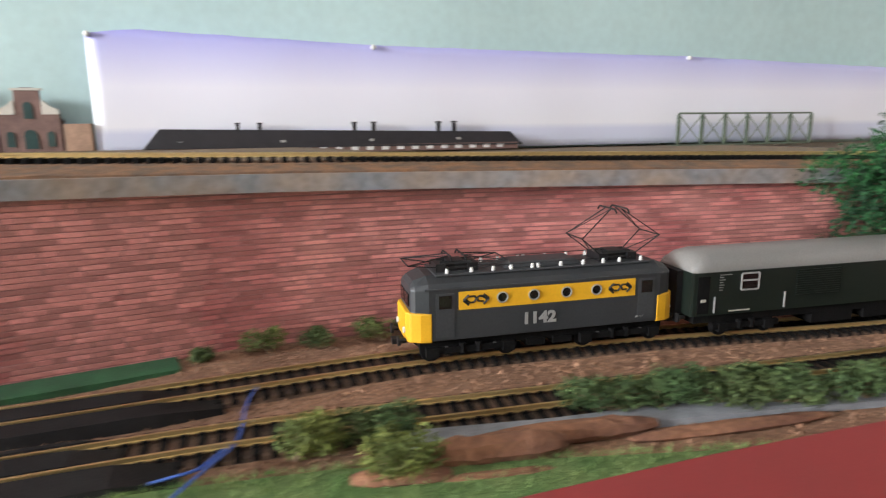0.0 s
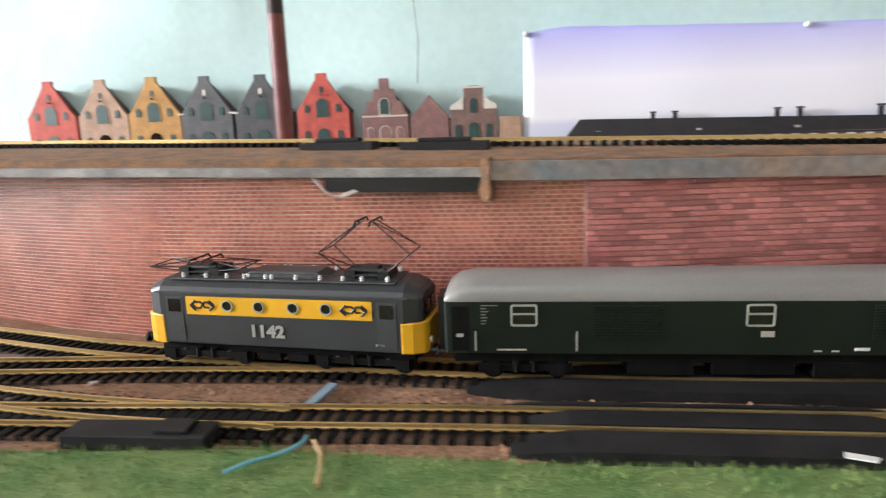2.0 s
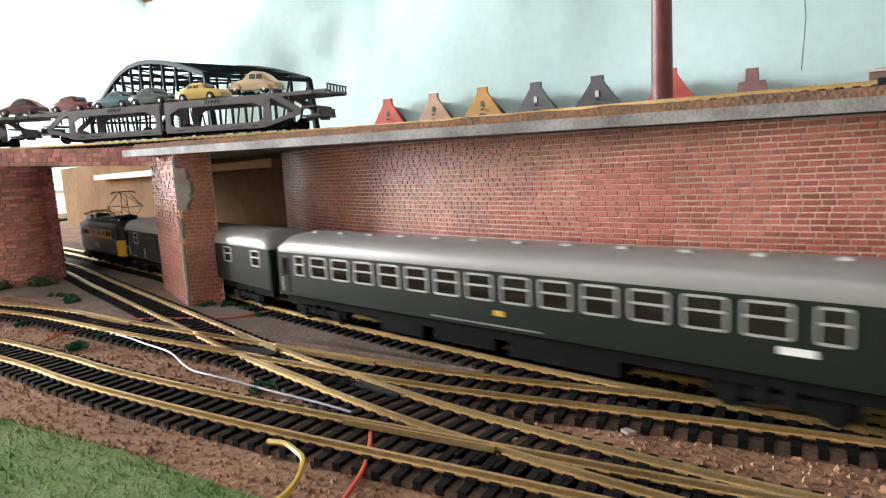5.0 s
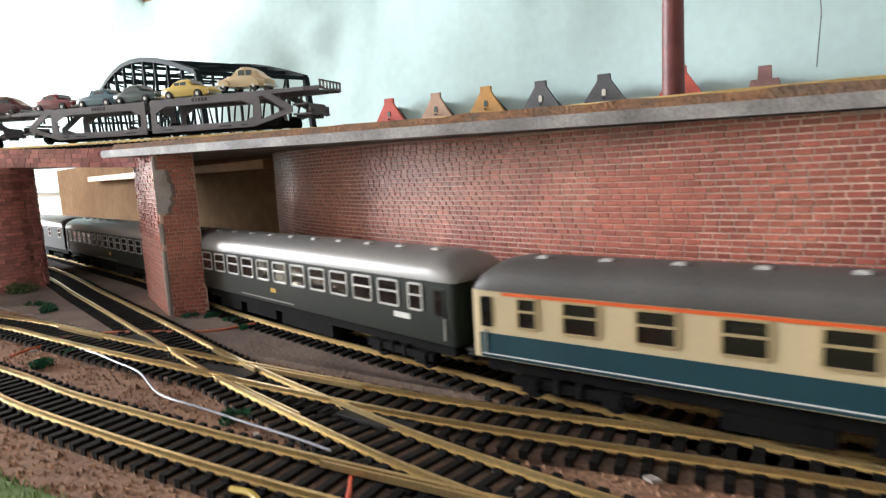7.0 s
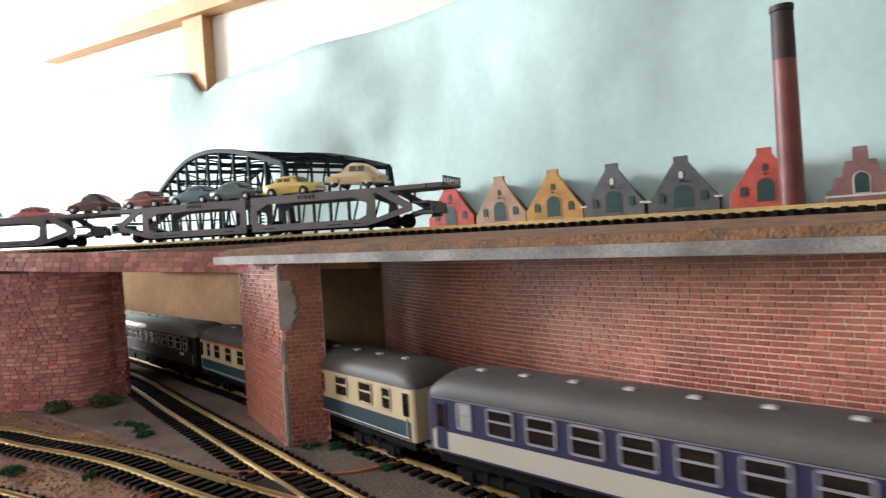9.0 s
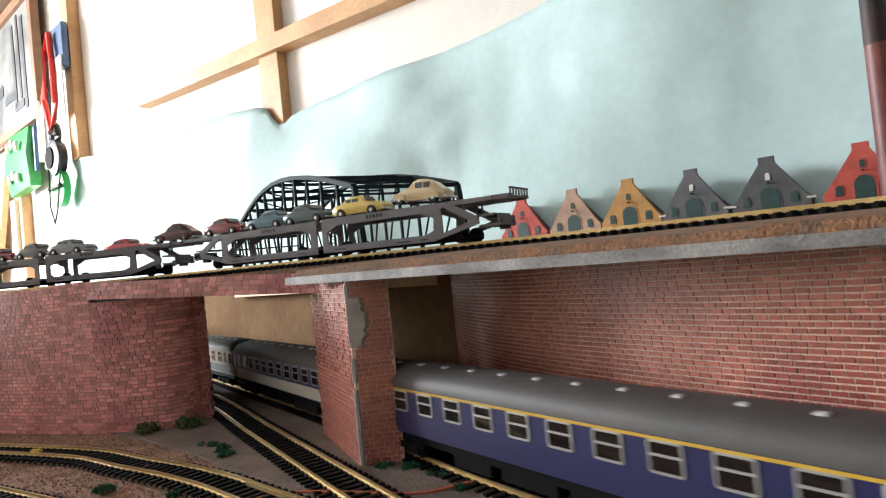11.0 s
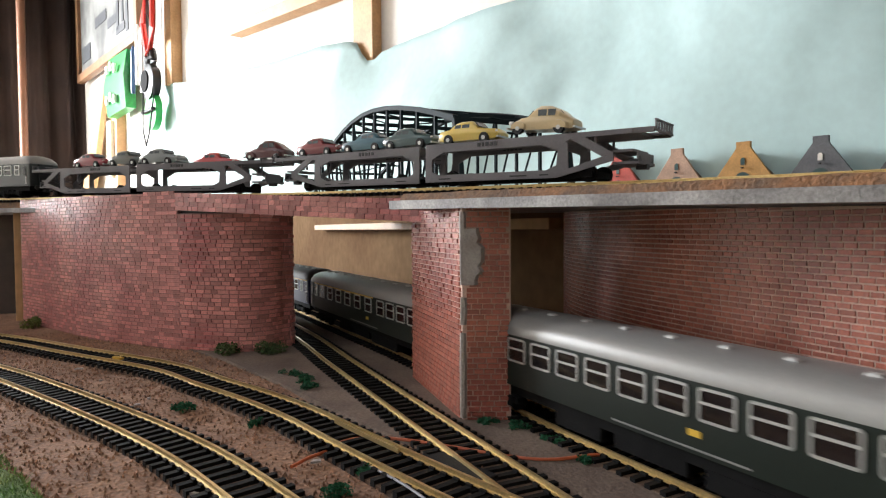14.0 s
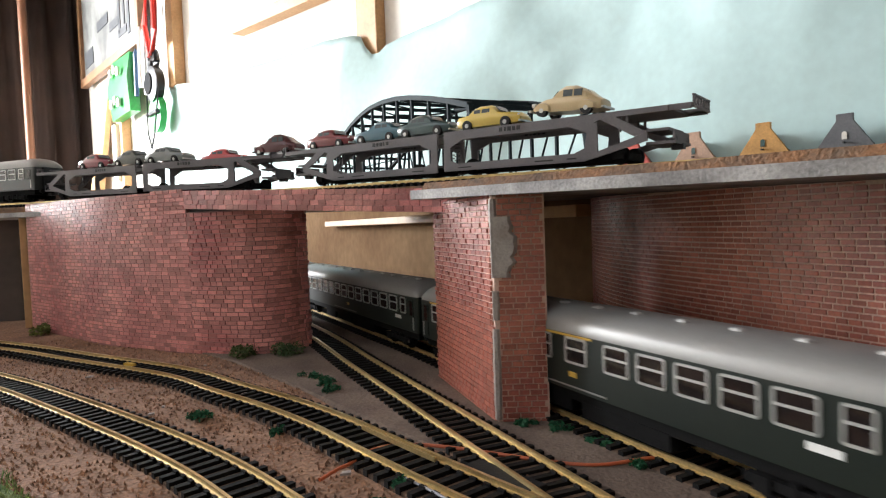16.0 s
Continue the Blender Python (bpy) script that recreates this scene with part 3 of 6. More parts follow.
def track(name, line, s0, s1, zfun, keep, label, rail=RAIL, spacing=0.0068, start=0.0):
    root = thing(name, label, "railway track")
    proto = None
    rest = Shape()
    base = chair_sleeper()
    s = s0 + start
    while s < s1:
        d, c = line.way(s), line.at(s)
        m = Matrix(((d.x, -d.y, 0, c.x), (d.y, d.x, 0, c.y), (0, 0, 1, zfun(c.x)), (0, 0, 0, 1)))
        if keep[0] <= c.x <= keep[1]:
            if proto is None:
                proto = chair_sleeper().done("sleeper", SLEEPER, root)
                proto.matrix_world = m
            else:
                share(proto, root, m, "sleeper")
        else:
            n = len(rest.v)
            rest.v += [tuple(m @ Vector(p)) for p in base.v]
            rest.f += [tuple(n + i for i in q) for q in base.f]
        s += spacing
    if rest.v:
        me = bpy.data.meshes.new("sleeper_run")
        me.from_pydata(rest.v, [], rest.f)
        me.materials.append(SLEEPER)
        ob = new("sleeper_run", me)
        ob.parent = root
        tagged(ob, kind="stuff")
    if keep[1] != -0.55:
        # shade between the sleepers is put into this strip's darker colour
        ribbon(line, s0, s1, -0.0150, 0.0150, -0.002, 0.0013, 0.02).done("track_bed", BED, root, "brown bed strip with the shade between the sleepers in its colour")
    for off in (-0.00825, 0.00825):
        sh = Shape()
        rings = []
        n = int((s1 - s0) / 0.01)
        for i in range(n + 1):
            s = s0 + (s1 - s0) * i / n
            z = zfun(line.at(s).x)
            prof = [(-0.0011, 0.0031), (0.0011, 0.0031), (0.0011, 0.0035), (0.00035, 0.0038), (0.00035, 0.0047), (0.0006, 0.0049), (0.0006, 0.0055), (-0.0006, 0.0055), (-0.0006, 0.0049), (-0.00035, 0.0047), (-0.00035, 0.0038), (-0.0011, 0.0035)]
            row = []
            for w, h in prof:
                p = line.side(s, off + w)
                row.append((p.x, p.y, z + h))
            rings.append(row)
        sh.loft(rings).done("rail", rail, root)
    return root


BED = mat("dark_track_bed", (0.19, 0.115, 0.075), 0.95, second=(0.09, 0.06, 0.043), scale=60, amount=0.5, bump=1.0, fine=600)
flat = lambda x: 0.0
track("main_track", A, 0.0, A.length - 0.02, flat, (-0.95, -0.45), "brass-railed model track running along the brick wall")
track("grass_side_track", B, 0.0, B.length, flat, (-1.0, -0.45), "brass-railed model track beside the grass edge")
track("crossing_track", G, 0.0, G.length, lambda x: 0.0002, (-0.99, -0.60), "brass-railed turnout track curving before the abutment")
track("siding_track", S, 0.0, S.length, lambda x: -0.0002, (-0.99, -0.60), "brass-railed turnout track leading past the pier")
track("upper_track", U, 0.0, U.length - 0.25, lambda x: deck_rail(x) - RAILTOP, (-0.75, -0.55), "brass-railed model track on the raised deck")


def guard_rails():
    """Frogs and check rails where the two turnout lines cross."""
    root = thing("turnout_frog", "brass frog and check rails of a double turnout", "turnout")
    for line, x0, x1, off in ((G, -0.75, -0.70, -0.0066), (G, -0.70, -0.645, 0.0066), (S, -0.745, -0.70, 0.0066), (S, -0.69, -0.64, -0.0066), (G, -0.87, -0.82, 0.0066), (B, -0.60, -0.55, 0.0066)):
        a, b = sorted((line.near_x(x0), line.near_x(x1)))
        ribbon(line, a, b, off - 0.0004, off + 0.0004, 0.0033, 0.0053, 0.006).done("check_rail", RAIL, root)
    for (x, y, ang) in ((-0.712, 0.113, 20), (-0.80, 0.100, 15), (-0.62, 0.132, 18)):
        ob = Shape().prism([(-0.016, -0.004), (0.016, -0.006), (0.016, 0.006), (-0.016, 0.004)], 0.0005, 0.0036, Matrix.Identity(4)).done("frog_plate", BLACKCARD, root, "black plastic frog plate", bevel=0.0004)
        ob.matrix_world = pose(x, y, 0, 0, 0, ang)


guard_rails()


def crossing_planks():
    """Black boarded level crossing over both tracks."""
    root = thing("level_crossing", "black plank level crossing with ramped ends over the tracks", "level crossing")
    for line, o0, o1, x0, x1 in ((A, -0.0235, -0.0110, -0.172, -0.372), (A, -0.0060, 0.0060, -0.19, -0.335), (B, 0.0110, 0.0135, -0.185, -0.345), (B, -0.0062, 0.0062, -0.19, -0.33), (B, -0.0270, -0.0108, -0.170, -0.335)):
        sa, sb = line.near_x(x0), line.near_x(x1)
        sh, rings = Shape(), []
        for i in range(17):
            s = sa + (sb - sa) * i / 16
            k = min(1.0, min(i, 16 - i) / 2.2)
            a, b = line.side(s, o0 + (1 - k) * 0.003), line.side(s, o1)
            z = 0.0018 + 0.0036 * k
            rings.append([(a.x, a.y, -0.001), (b.x, b.y, -0.001), (b.x, b.y, z), (a.x, a.y, z)])
        sh.loft(rings).done("plank", BLACKCARD, root)
    Shape().prism([(-0.005, -0.0012), (0.004, -0.003), (0.006, 0.0), (-0.004, 0.0022)], 0.0, 0.0006, pose(-0.215, 0.2235, 0.0054, 0, 0, 15)).done("paper_scrap", WHITE, root, "torn white scrap lying on the black plank")


crossing_planks()


# ---- the room ----
def room_box(name, u0, u1, v0, v1, z0, z1, material, label, category, kind="structure"):
    ob = Shape().box(u0, u1, v0, v1, z0, z1).done(name, material, label=label, category=category, kind=kind)
    ob.matrix_world = ROOM
    return ob


FLOORM = mat("grey_floor", (0.28, 0.25, 0.22), 0.7, scale=4, amount=0.2)
room_box("wall_back", -5.3, 2.6, 0.02, 0.14, -0.9, 1.75, WHITEWALL, "cream-white plastered back wall of the room", "wall")
room_box("floor", -5.3, 2.6, -2.6, 0.14, -1.0, -0.9, FLOORM, "grey floor of the room", "floor")
# unseen ceiling, coloured dark to cut bounced light; opening added for the fill
ceil = Shape()
for u0, u1, v0, v1 in ((-5.3, -1.95, -2.6, 0.14), (0.45, 2.6, -2.6, 0.14), (-1.95, 0.45, -2.6, -2.5), (-1.95, 0.45, -1.4, 0.14)):
    ceil.box(u0, u1, v0, v1, 1.75, 1.85)
ceil.done("ceiling", mat("brown_wood_ceiling", (0.16, 0.10, 0.06), 0.6, second=(0.11, 0.065, 0.04), scale=5, amount=0.3, fine=80), label="unseen dark brown ceiling with an added opening for the fill lamp", category="ceiling", kind="structure").matrix_world = ROOM
# frame of the added opening for the overhead fill, out of view
fill_frame = Shape()
for u0, u1, v0, v1 in ((-1.95, -1.90, -2.5, -1.4), (0.40, 0.45, -2.5, -1.4), (-1.90, 0.40, -2.5, -2.45), (-1.90, 0.40, -1.45, -1.4)):
    fill_frame.box(u0, u1, v0, v1, 1.77, 1.83)
fill_frame.done("window_1", WHITE, label="unseen white frame round the added overhead fill lamp", category="window", kind="structure").matrix_world = ROOM
room_box("wall_right", 2.6, 2.7, -2.6, 0.14, -0.9, 1.75, WHITEWALL, "cream-white side wall", "wall")


def wall_with_opening(name, m, w, z0, z1, o, label):
    """A wall in the x-z plane of m with an opening o = (x0, x1, z0, z1)."""
    sh = Shape()
    x0, x1, a, b = o
    for q in ((0, x0, z0, z1), (x1, w, z0, z1), (x0, x1, z0, a), (x0, x1, b, z1)):
        sh.box(q[0], q[1], 0, 0.1, q[2], q[3])
    ob = sh.done(name, WHITEWALL, label=label, category="wall", kind="structure")
    ob.matrix_world = ROOM @ m
    fr = Shape()
    for q in ((x0, x0 + 0.05, a, b), (x1 - 0.05, x1, a, b), (x0 + 0.05, x1 - 0.05, a, a + 0.05), (x0 + 0.05, x1 - 0.05, b - 0.05, b)):
        fr.box(q[0], q[1], 0.02, 0.08, q[2], q[3])
    f = fr.done("window_2", WHITE, label="white painted window frame", category="window", kind="structure")
    f.matrix_world = ROOM @ m


room_box("wall_front", -5.3, 2.6, -2.6, -2.5, -0.9, 1.75, WHITEWALL, "cream-white front wall of the room", "wall")
wall_with_opening("wall_left", pose(-5.3, -2.6, 0, 0, 0, 90), 2.74, -0.9, 1.75, (0.28, 1.44, 0.3, 1.6), "cream-white end wall with a window")
# table frame that carries the layout
for u, v in ((-1.9, -0.9), (-0.4, -1.0), (0.9, -1.0), (-1.5, -0.5), (0.0, -0.5), (1.2, -0.5)):
    room_box("table_leg", u, u + 0.06, v, v + 0.06, -0.9, -0.05, PINE, "square pine leg under the layout", "table leg")
tb = Shape().box(-2.7, 1.5, -0.54, 0.9, -0.05, -0.006).done("baseboard_table", BOARD, label="wooden baseboard carrying the model railway", category="table", kind="structure")


# ---- the passing train ----
def ring_profile(w, zlow, zside, ztop, n=8):
    """Cross-section of a coach: straight sides and a rounded roof (y, z)."""
    pts = [(-w, zlow), (-w, zside)]
    for i in range(1, n):
        t = math.pi * i / n
        c = math.cos(t)
        pts.append((-w * math.copysign(abs(c) ** 0.75, c), zside + (ztop - zside) * math.sin(t) ** 0.8))
    return pts + [(w, zside), (w, zlow)]


def wheel_set(root, x, r=0.0053):
    ob = Shape().tube([(x, -0.0125, r), (x, -0.0095, r)], r, 18).tube([(x, 0.0095, r), (x, 0.0125, r)], r, 18).tube([(x, -0.0095, r), (x, 0.0095, r)], 0.001, 8)
    return ob.done("wheelset", UNDER, root)


def bogie(root, x, axles=(-0.0145, 0.0145)):
    sh = Shape()
    for y in (-0.0142, 0.0142):
        sh.box(x - 0.021, x + 0.021, y - 0.0012, y + 0.0012, 0.0045, 0.0075)
        for a in axles:
            sh.box(x + a - 0.003, x + a + 0.003, y - 0.002, y + 0.002, 0.003, 0.0078)
        sh.tube([(x - 0.004, y, 0.004), (x - 0.004, y, 0.009)], 0.0018, 8).tube([(x + 0.004, y, 0.004), (x + 0.004, y, 0.009)], 0.0018, 8)
    sh.box(x - 0.012, x + 0.012, -0.012, 0.012, 0.006, 0.0095)
    b = sh.done("bogie", UNDER, root)
    for a in axles:
        wheel_set(b, x + a)


def buffers(root, x, sgn):
    for y in (-0.010, 0.010):
        Shape().tube([(x, y, 0.0115), (x + sgn * 0.004, y, 0.0115), (x + sgn * 0.004, y, 0.0115), (x + sgn * 0.0052, y, 0.0115)], [0.0012, 0.0012, 0.0026, 0.0026], 12).done("buffer", BLACK, root)
    Shape().box(min(x, x + sgn * 0.0065), max(x, x + sgn * 0.0065), -0.0022, 0.0022, 0.007, 0.010).done("coupler", BLACK, root)


def frame_shape(w, h, t, d):
    """A window frame of bars with rounded corners, in the x-z plane, standing out along -y."""
    sh = Shape()
    outer, inner = [], []
    for k, (cx, cz) in enumerate(((w / 2, h / 2), (-w / 2, h / 2), (-w / 2, -h / 2), (w / 2, -h / 2))):
        r = min(w, h) * 0.12
        for j in range(4):
            a = math.pi / 2 * (k + j / 3)
            ox, oz = cx - math.copysign(r, cx), cz - math.copysign(r, cz)
            outer.append((ox + r * math.cos(a), oz + r * math.sin(a)))
            inner.append((ox + (r - t) * math.cos(a), oz + (r - t) * math.sin(a)))
    rings = [[(x, 0.0004, z) for x, z in outer], [(x, -d, z) for x, z in outer], [(x, -d, z) for x, z in inner], [(x, 0.0004, z) for x, z in inner]]
    sh.loft(rings, caps=False)
    sh.box(-w / 2 + t, w / 2 - t, -d * 0.9, 0.0004, h * 0.02, h * 0.02 + t)
    return sh


def window_row(body, xs, z, w, h, wide, frame_mat=SILVER, pane=PANE):
    f = p = None
    for side in (-1, 1):
        for x in xs:
            m = pose(x, side * wide, z, 0, 0, 0 if side < 0 else 180)
            if f is None:
                f = frame_shape(w, h, 0.00085, 0.0005).done("window_frame", frame_mat, body)
                p = Shape().box(-w / 2 + 0.0003, w / 2 - 0.0003, -0.00012, 0.0004, -h / 2 + 0.0003, h / 2 - 0.0003).done("window_pane", pane, body)
                f.matrix_local, p.matrix_local = m, m
            else:
                share(f, body, m), share(p, body, m)


def side_box(root, name, x0, x1, z0, z1, wide, material, label="", d=0.00025):
    """A thin raised panel on both sides."""
    o = None
    for side in (-1, 1):
        if o is None:
            o = Shape().box(x0, x1, -d, 0.0003, z0, z1).done(name, material, root, label)
            o.matrix_local = pose(0, -wide, 0)
        else:
            Shape().box(x0, x1, -0.0003, d, z0, z1).done(name, material, root, label).matrix_local = pose(0, wide, 0)


def coach(name, label, length, side, roof, style):
    root = thing(name, label, "railway coach", group="passing train")
    L, W = length / 2, 0.0163
    zl, zs, zt = 0.0132, 0.0372, 0.0474
    body = Shape()
    prof = ring_profile(W, zl, zs, zt)
    sides = [(y, z) for y, z in prof if z <= zs + 1e-6]
    rings = []
    for x, k in ((-L, 0.94), (-L + 0.0012, 0.985), (-L + 0.003, 1.0), (L - 0.003, 1.0), (L - 0.0012, 0.985), (L, 0.94)):
        rings.append([(x, y * k, z) for y, z in ((-W, zl), (-W, zs), (W, zs), (W, zl))])
    bod = body.loft(rings).done("body", side, root)
    rf = Shape()
    rprof = ring_profile(W + 0.0003, zs, zs + 0.0003, zt, 12)
    rings = []
    for x, k, dz in ((-L + 0.0002, 0.90, 0.008), (-L + 0.002, 0.97, 0.0045), (-L + 0.007, 1.0, 0.0012), (-L + 0.014, 1.0, 0.0), (L - 0.014, 1.0, 0.0), (L - 0.007, 1.0, 0.0012), (L - 0.002, 0.97, 0.0045), (L - 0.0002, 0.90, 0.008)):
        rings.append([(x, y * k, zs + (z - zs) * (1 - dz / (zt - zs))) for y, z in rprof])
    rf.loft(rings).done("roof", roof, root, smooth=True)
    und = Shape().box(-L + 0.004, L - 0.004, -0.0135, 0.0135, 0.0082, zl + 0.0005)
    und.box(-0.060, -0.012, -0.0138, 0.0138, 0.0022, 0.0086).box(-0.004, 0.030, -0.0132, 0.0132, 0.0028, 0.0086).box(0.038, 0.066, -0.013, 0.013, 0.0022, 0.0086)
    for x in (-0.045, -0.03, 0.012, 0.048):
        und.tube([(x, -0.0150, 0.0052), (x, -0.0095, 0.0052)], 0.0022, 10)
    und.done("underframe", UNDER, root)
    for s in (-1, 1):
        bogie(root, s * (L - 0.036))
        buffers(root, s * (L - 0.0005), s)
        Shape().box(s * L - 0.0035, s * L + 0.0035, -0.0075, 0.0075, 0.0125, 0.037).done("gangway", BLACK, root)
    zwin, hw = 0.0303, 0.0112
    E = L + 0.004                                   # middle of the gap to the next vehicle
    if style == "van":
        window_row(bod, [E - 0.0395, E - 0.139, E - 0.2405, E - 0.281], zwin + 0.0006, 0.0118, 0.0100, W)
        for sgn in (-1, 1):
            for x in (E - 0.084, E - 0.1985):
                for k in range(12):
                    y0, y1 = (-W - 0.0007, -W + 0.0003) if sgn < 0 else (W - 0.0003, W + 0.0007)
                    Shape().box(x - 0.0145, x + 0.0145, y0, y1, 0.0205 + k * 0.00128, 0.0212 + k * 0.00128).done("louvre", GREENC, bod)
        for x in (E - 0.0625, E - 0.209, E - 0.018):
            side_box(root, "handrail", x - 0.0004, x + 0.0004, 0.0145, 0.0235, W, SILVER, d=0.0006)
        side_box(root, "end_door", E - 0.0145, E - 0.0075, 0.0145, 0.0350, W, UNDER, "near-black raised end door panel")
        side_box(root, "door_plate", E - 0.0125, E - 0.0095, 0.0210, 0.0225, W + 0.0003, IVORY)
        for k, w in enumerate((0.0075, 0.0022, 0.0035, 0.002, 0.003, 0.0025, 0.002)):
            side_box(root, "lettering_bar", E - 0.0205 - w, E - 0.0205, 0.0352 - k * 0.0014, 0.0356 - k * 0.0014, W, ROOFS, "small unreadable pale lettering")
        side_box(root, "plate", E - 0.1450, E - 0.1395, 0.0212, 0.0238, W, IVORY)
        for x, w in ((E - 0.034, 0.013), (E - 0.163, 0.003), (E - 0.170, 0.003), (E - 0.214, 0.003)):
            side_box(root, "stencil_bar", x - w / 2, x + w / 2, 0.0146, 0.0153, W, IVORY)
        side_box(root, "label_bar", E - 0.1835, E - 0.1775, 0.0152, 0.0165, W, WHITE)
    else:
        first = [E - 0.045 - 0.02367 * i for i in range(10)]
        second = [E - 0.043 - 0.01808 * i for i in range(13)]
        narrow = [E - 0.026, -E + 0.026]
        doors = [E - 0.0125, -E + 0.0125]
        if style == "white":
            xs = [E - 0.045 - 0.01936 * i for i in range(12)]
            side_box(root, "lower_panel", -L + 0.003, L - 0.003, 0.0142, 0.0226, W, IVORY, "ivory lower side")
            side_box(root, "pale_line", -L + 0.003, L - 0.003, 0.0364, 0.0368, W, ROOFS, "thin pale line under the roof")
            window_row(bod, xs, zwin, 0.0138, hw, W, LILAC)
            window_row(bod, narrow, zwin, 0.0085, hw, W, LILAC, PANE_L)
        elif style == "cream":
            side_box(root, "lower_panel", -L + 0.003, L - 0.003, 0.0135, 0.0222, W, TEAL, "ocean-blue lower side")
            side_box(root, "white_line", -L + 0.004, L - 0.004, 0.0146, 0.0150, W, WHITE, d=0.0005)
            side_box(root, "orange_line", -0.04, E - 0.0165, 0.0358, 0.0369, W, ORANGE, "orange first-class line")
            window_row(bod, first, zwin, 0.0128, hw, W, CREAMF)
            window_row(bod, narrow, zwin, 0.0080, hw, W, CREAMF)
            window_row(bod, [E - 0.010, -E + 0.010], zwin - 0.0005, 0.0042, 0.0105, W, UNDER)
            side_box(root, "emblem_plate", -0.003, 0.003, 0.0172, 0.0190, W + 0.0003, IVORY, "small pale plate")
        elif style == "blue":
            side_box(root, "gold_line", -L + 0.004, L - 0.004, 0.0358, 0.0369, W, GOLD, "gold first-class line")
            window_row(bod, first, zwin, 0.0135, hw, W)
            window_row(bod, narrow, zwin, 0.0088, hw, W, WHITE, PANE_L)
            window_row(bod, [E - 0.0105, -E + 0.0105], zwin, 0.0062, hw, W, WHITE)
        else:
            if style == "mixed":
                front = first[:6]
                xs = front + [x for x in second if x < front[-1] - 0.018]
                side_box(root, "gold_line", first[5] - 0.010, E - 0.019, 0.0360, 0.0369, W, GOLD, "gold first-class line")
            else:
                xs = second
            window_row(bod, xs, zwin, 0.0140, hw, W)
            window_row(bod, narrow, zwin, 0.0088, hw, W)
            side_box(root, "destination_plate", -E + 0.030, -E + 0.040, 0.0205, 0.0228, W, WHITE, "small white plate")
            side_box(root, "class_plate", -0.012, -0.007, 0.0190, 0.0212, W, GOLD)
            side_box(root, "stencil_bar", -0.030, 0.028, 0.0146, 0.0152, W, ROOFS)
        if style != "cream":
            for x in doors:
                side_box(root, "end_door", x - 0.0032, x + 0.0032, 0.0150, 0.0350, W, side if style != "blue" else NAVY, "end door", d=0.0004)
                if style != "blue":
                    side_box(root, "door_window", x - 0.0021, x + 0.0021, 0.0245, 0.0340, W + 0.0003, PANE)
        for x in (L - 0.0055, -L + 0.0055):
            side_box(root, "handrail", x - 0.0003, x + 0.0003, 0.0150, 0.0235, W, SILVER, d=0.0006)
        vent = None
        for i in range(12):
            x = -L + 0.022 + (2 * L - 0.044) * i / 11
            m = pose(x, 0.0035, zt - 0.0005)
            if vent is None:
                vent = Shape().loft([[(-k, -k * 0.8, z), (k, -k * 0.8, z), (k, k * 0.8, z), (-k, k * 0.8, z)] for k, z in ((0.0016, -0.0006), (0.0018, 0.0004), (0.0018, 0.0009), (0.0012, 0.0012))]).done("roof_vent", VENT, root)
                vent.matrix_local = m
            else:
                share(vent, root, m)
    return root


def text_mesh(name, body, size, material, parent, m, label=""):
    cu = bpy.data.curves.new(name, "FONT")
    cu.body, cu.size, cu.align_x, cu.align_y, cu.extrude, cu.offset = body, size, "CENTER", "CENTER", 0.0001, size * 0.045
    tmp = new(name, cu)
    bpy.context.view_layer.update()
    me = bpy.data.meshes.new_from_object(tmp.evaluated_get(bpy.context.evaluated_depsgraph_get()))
    bpy.data.objects.remove(tmp)
    me.materials.clear()
    me.materials.append(material)
    ob = new(name, me)
    ob.parent = parent
    ob.matrix_local = m @ Matrix.Diagonal((1.08, 1, 1, 1))
    return tagged(ob, label)


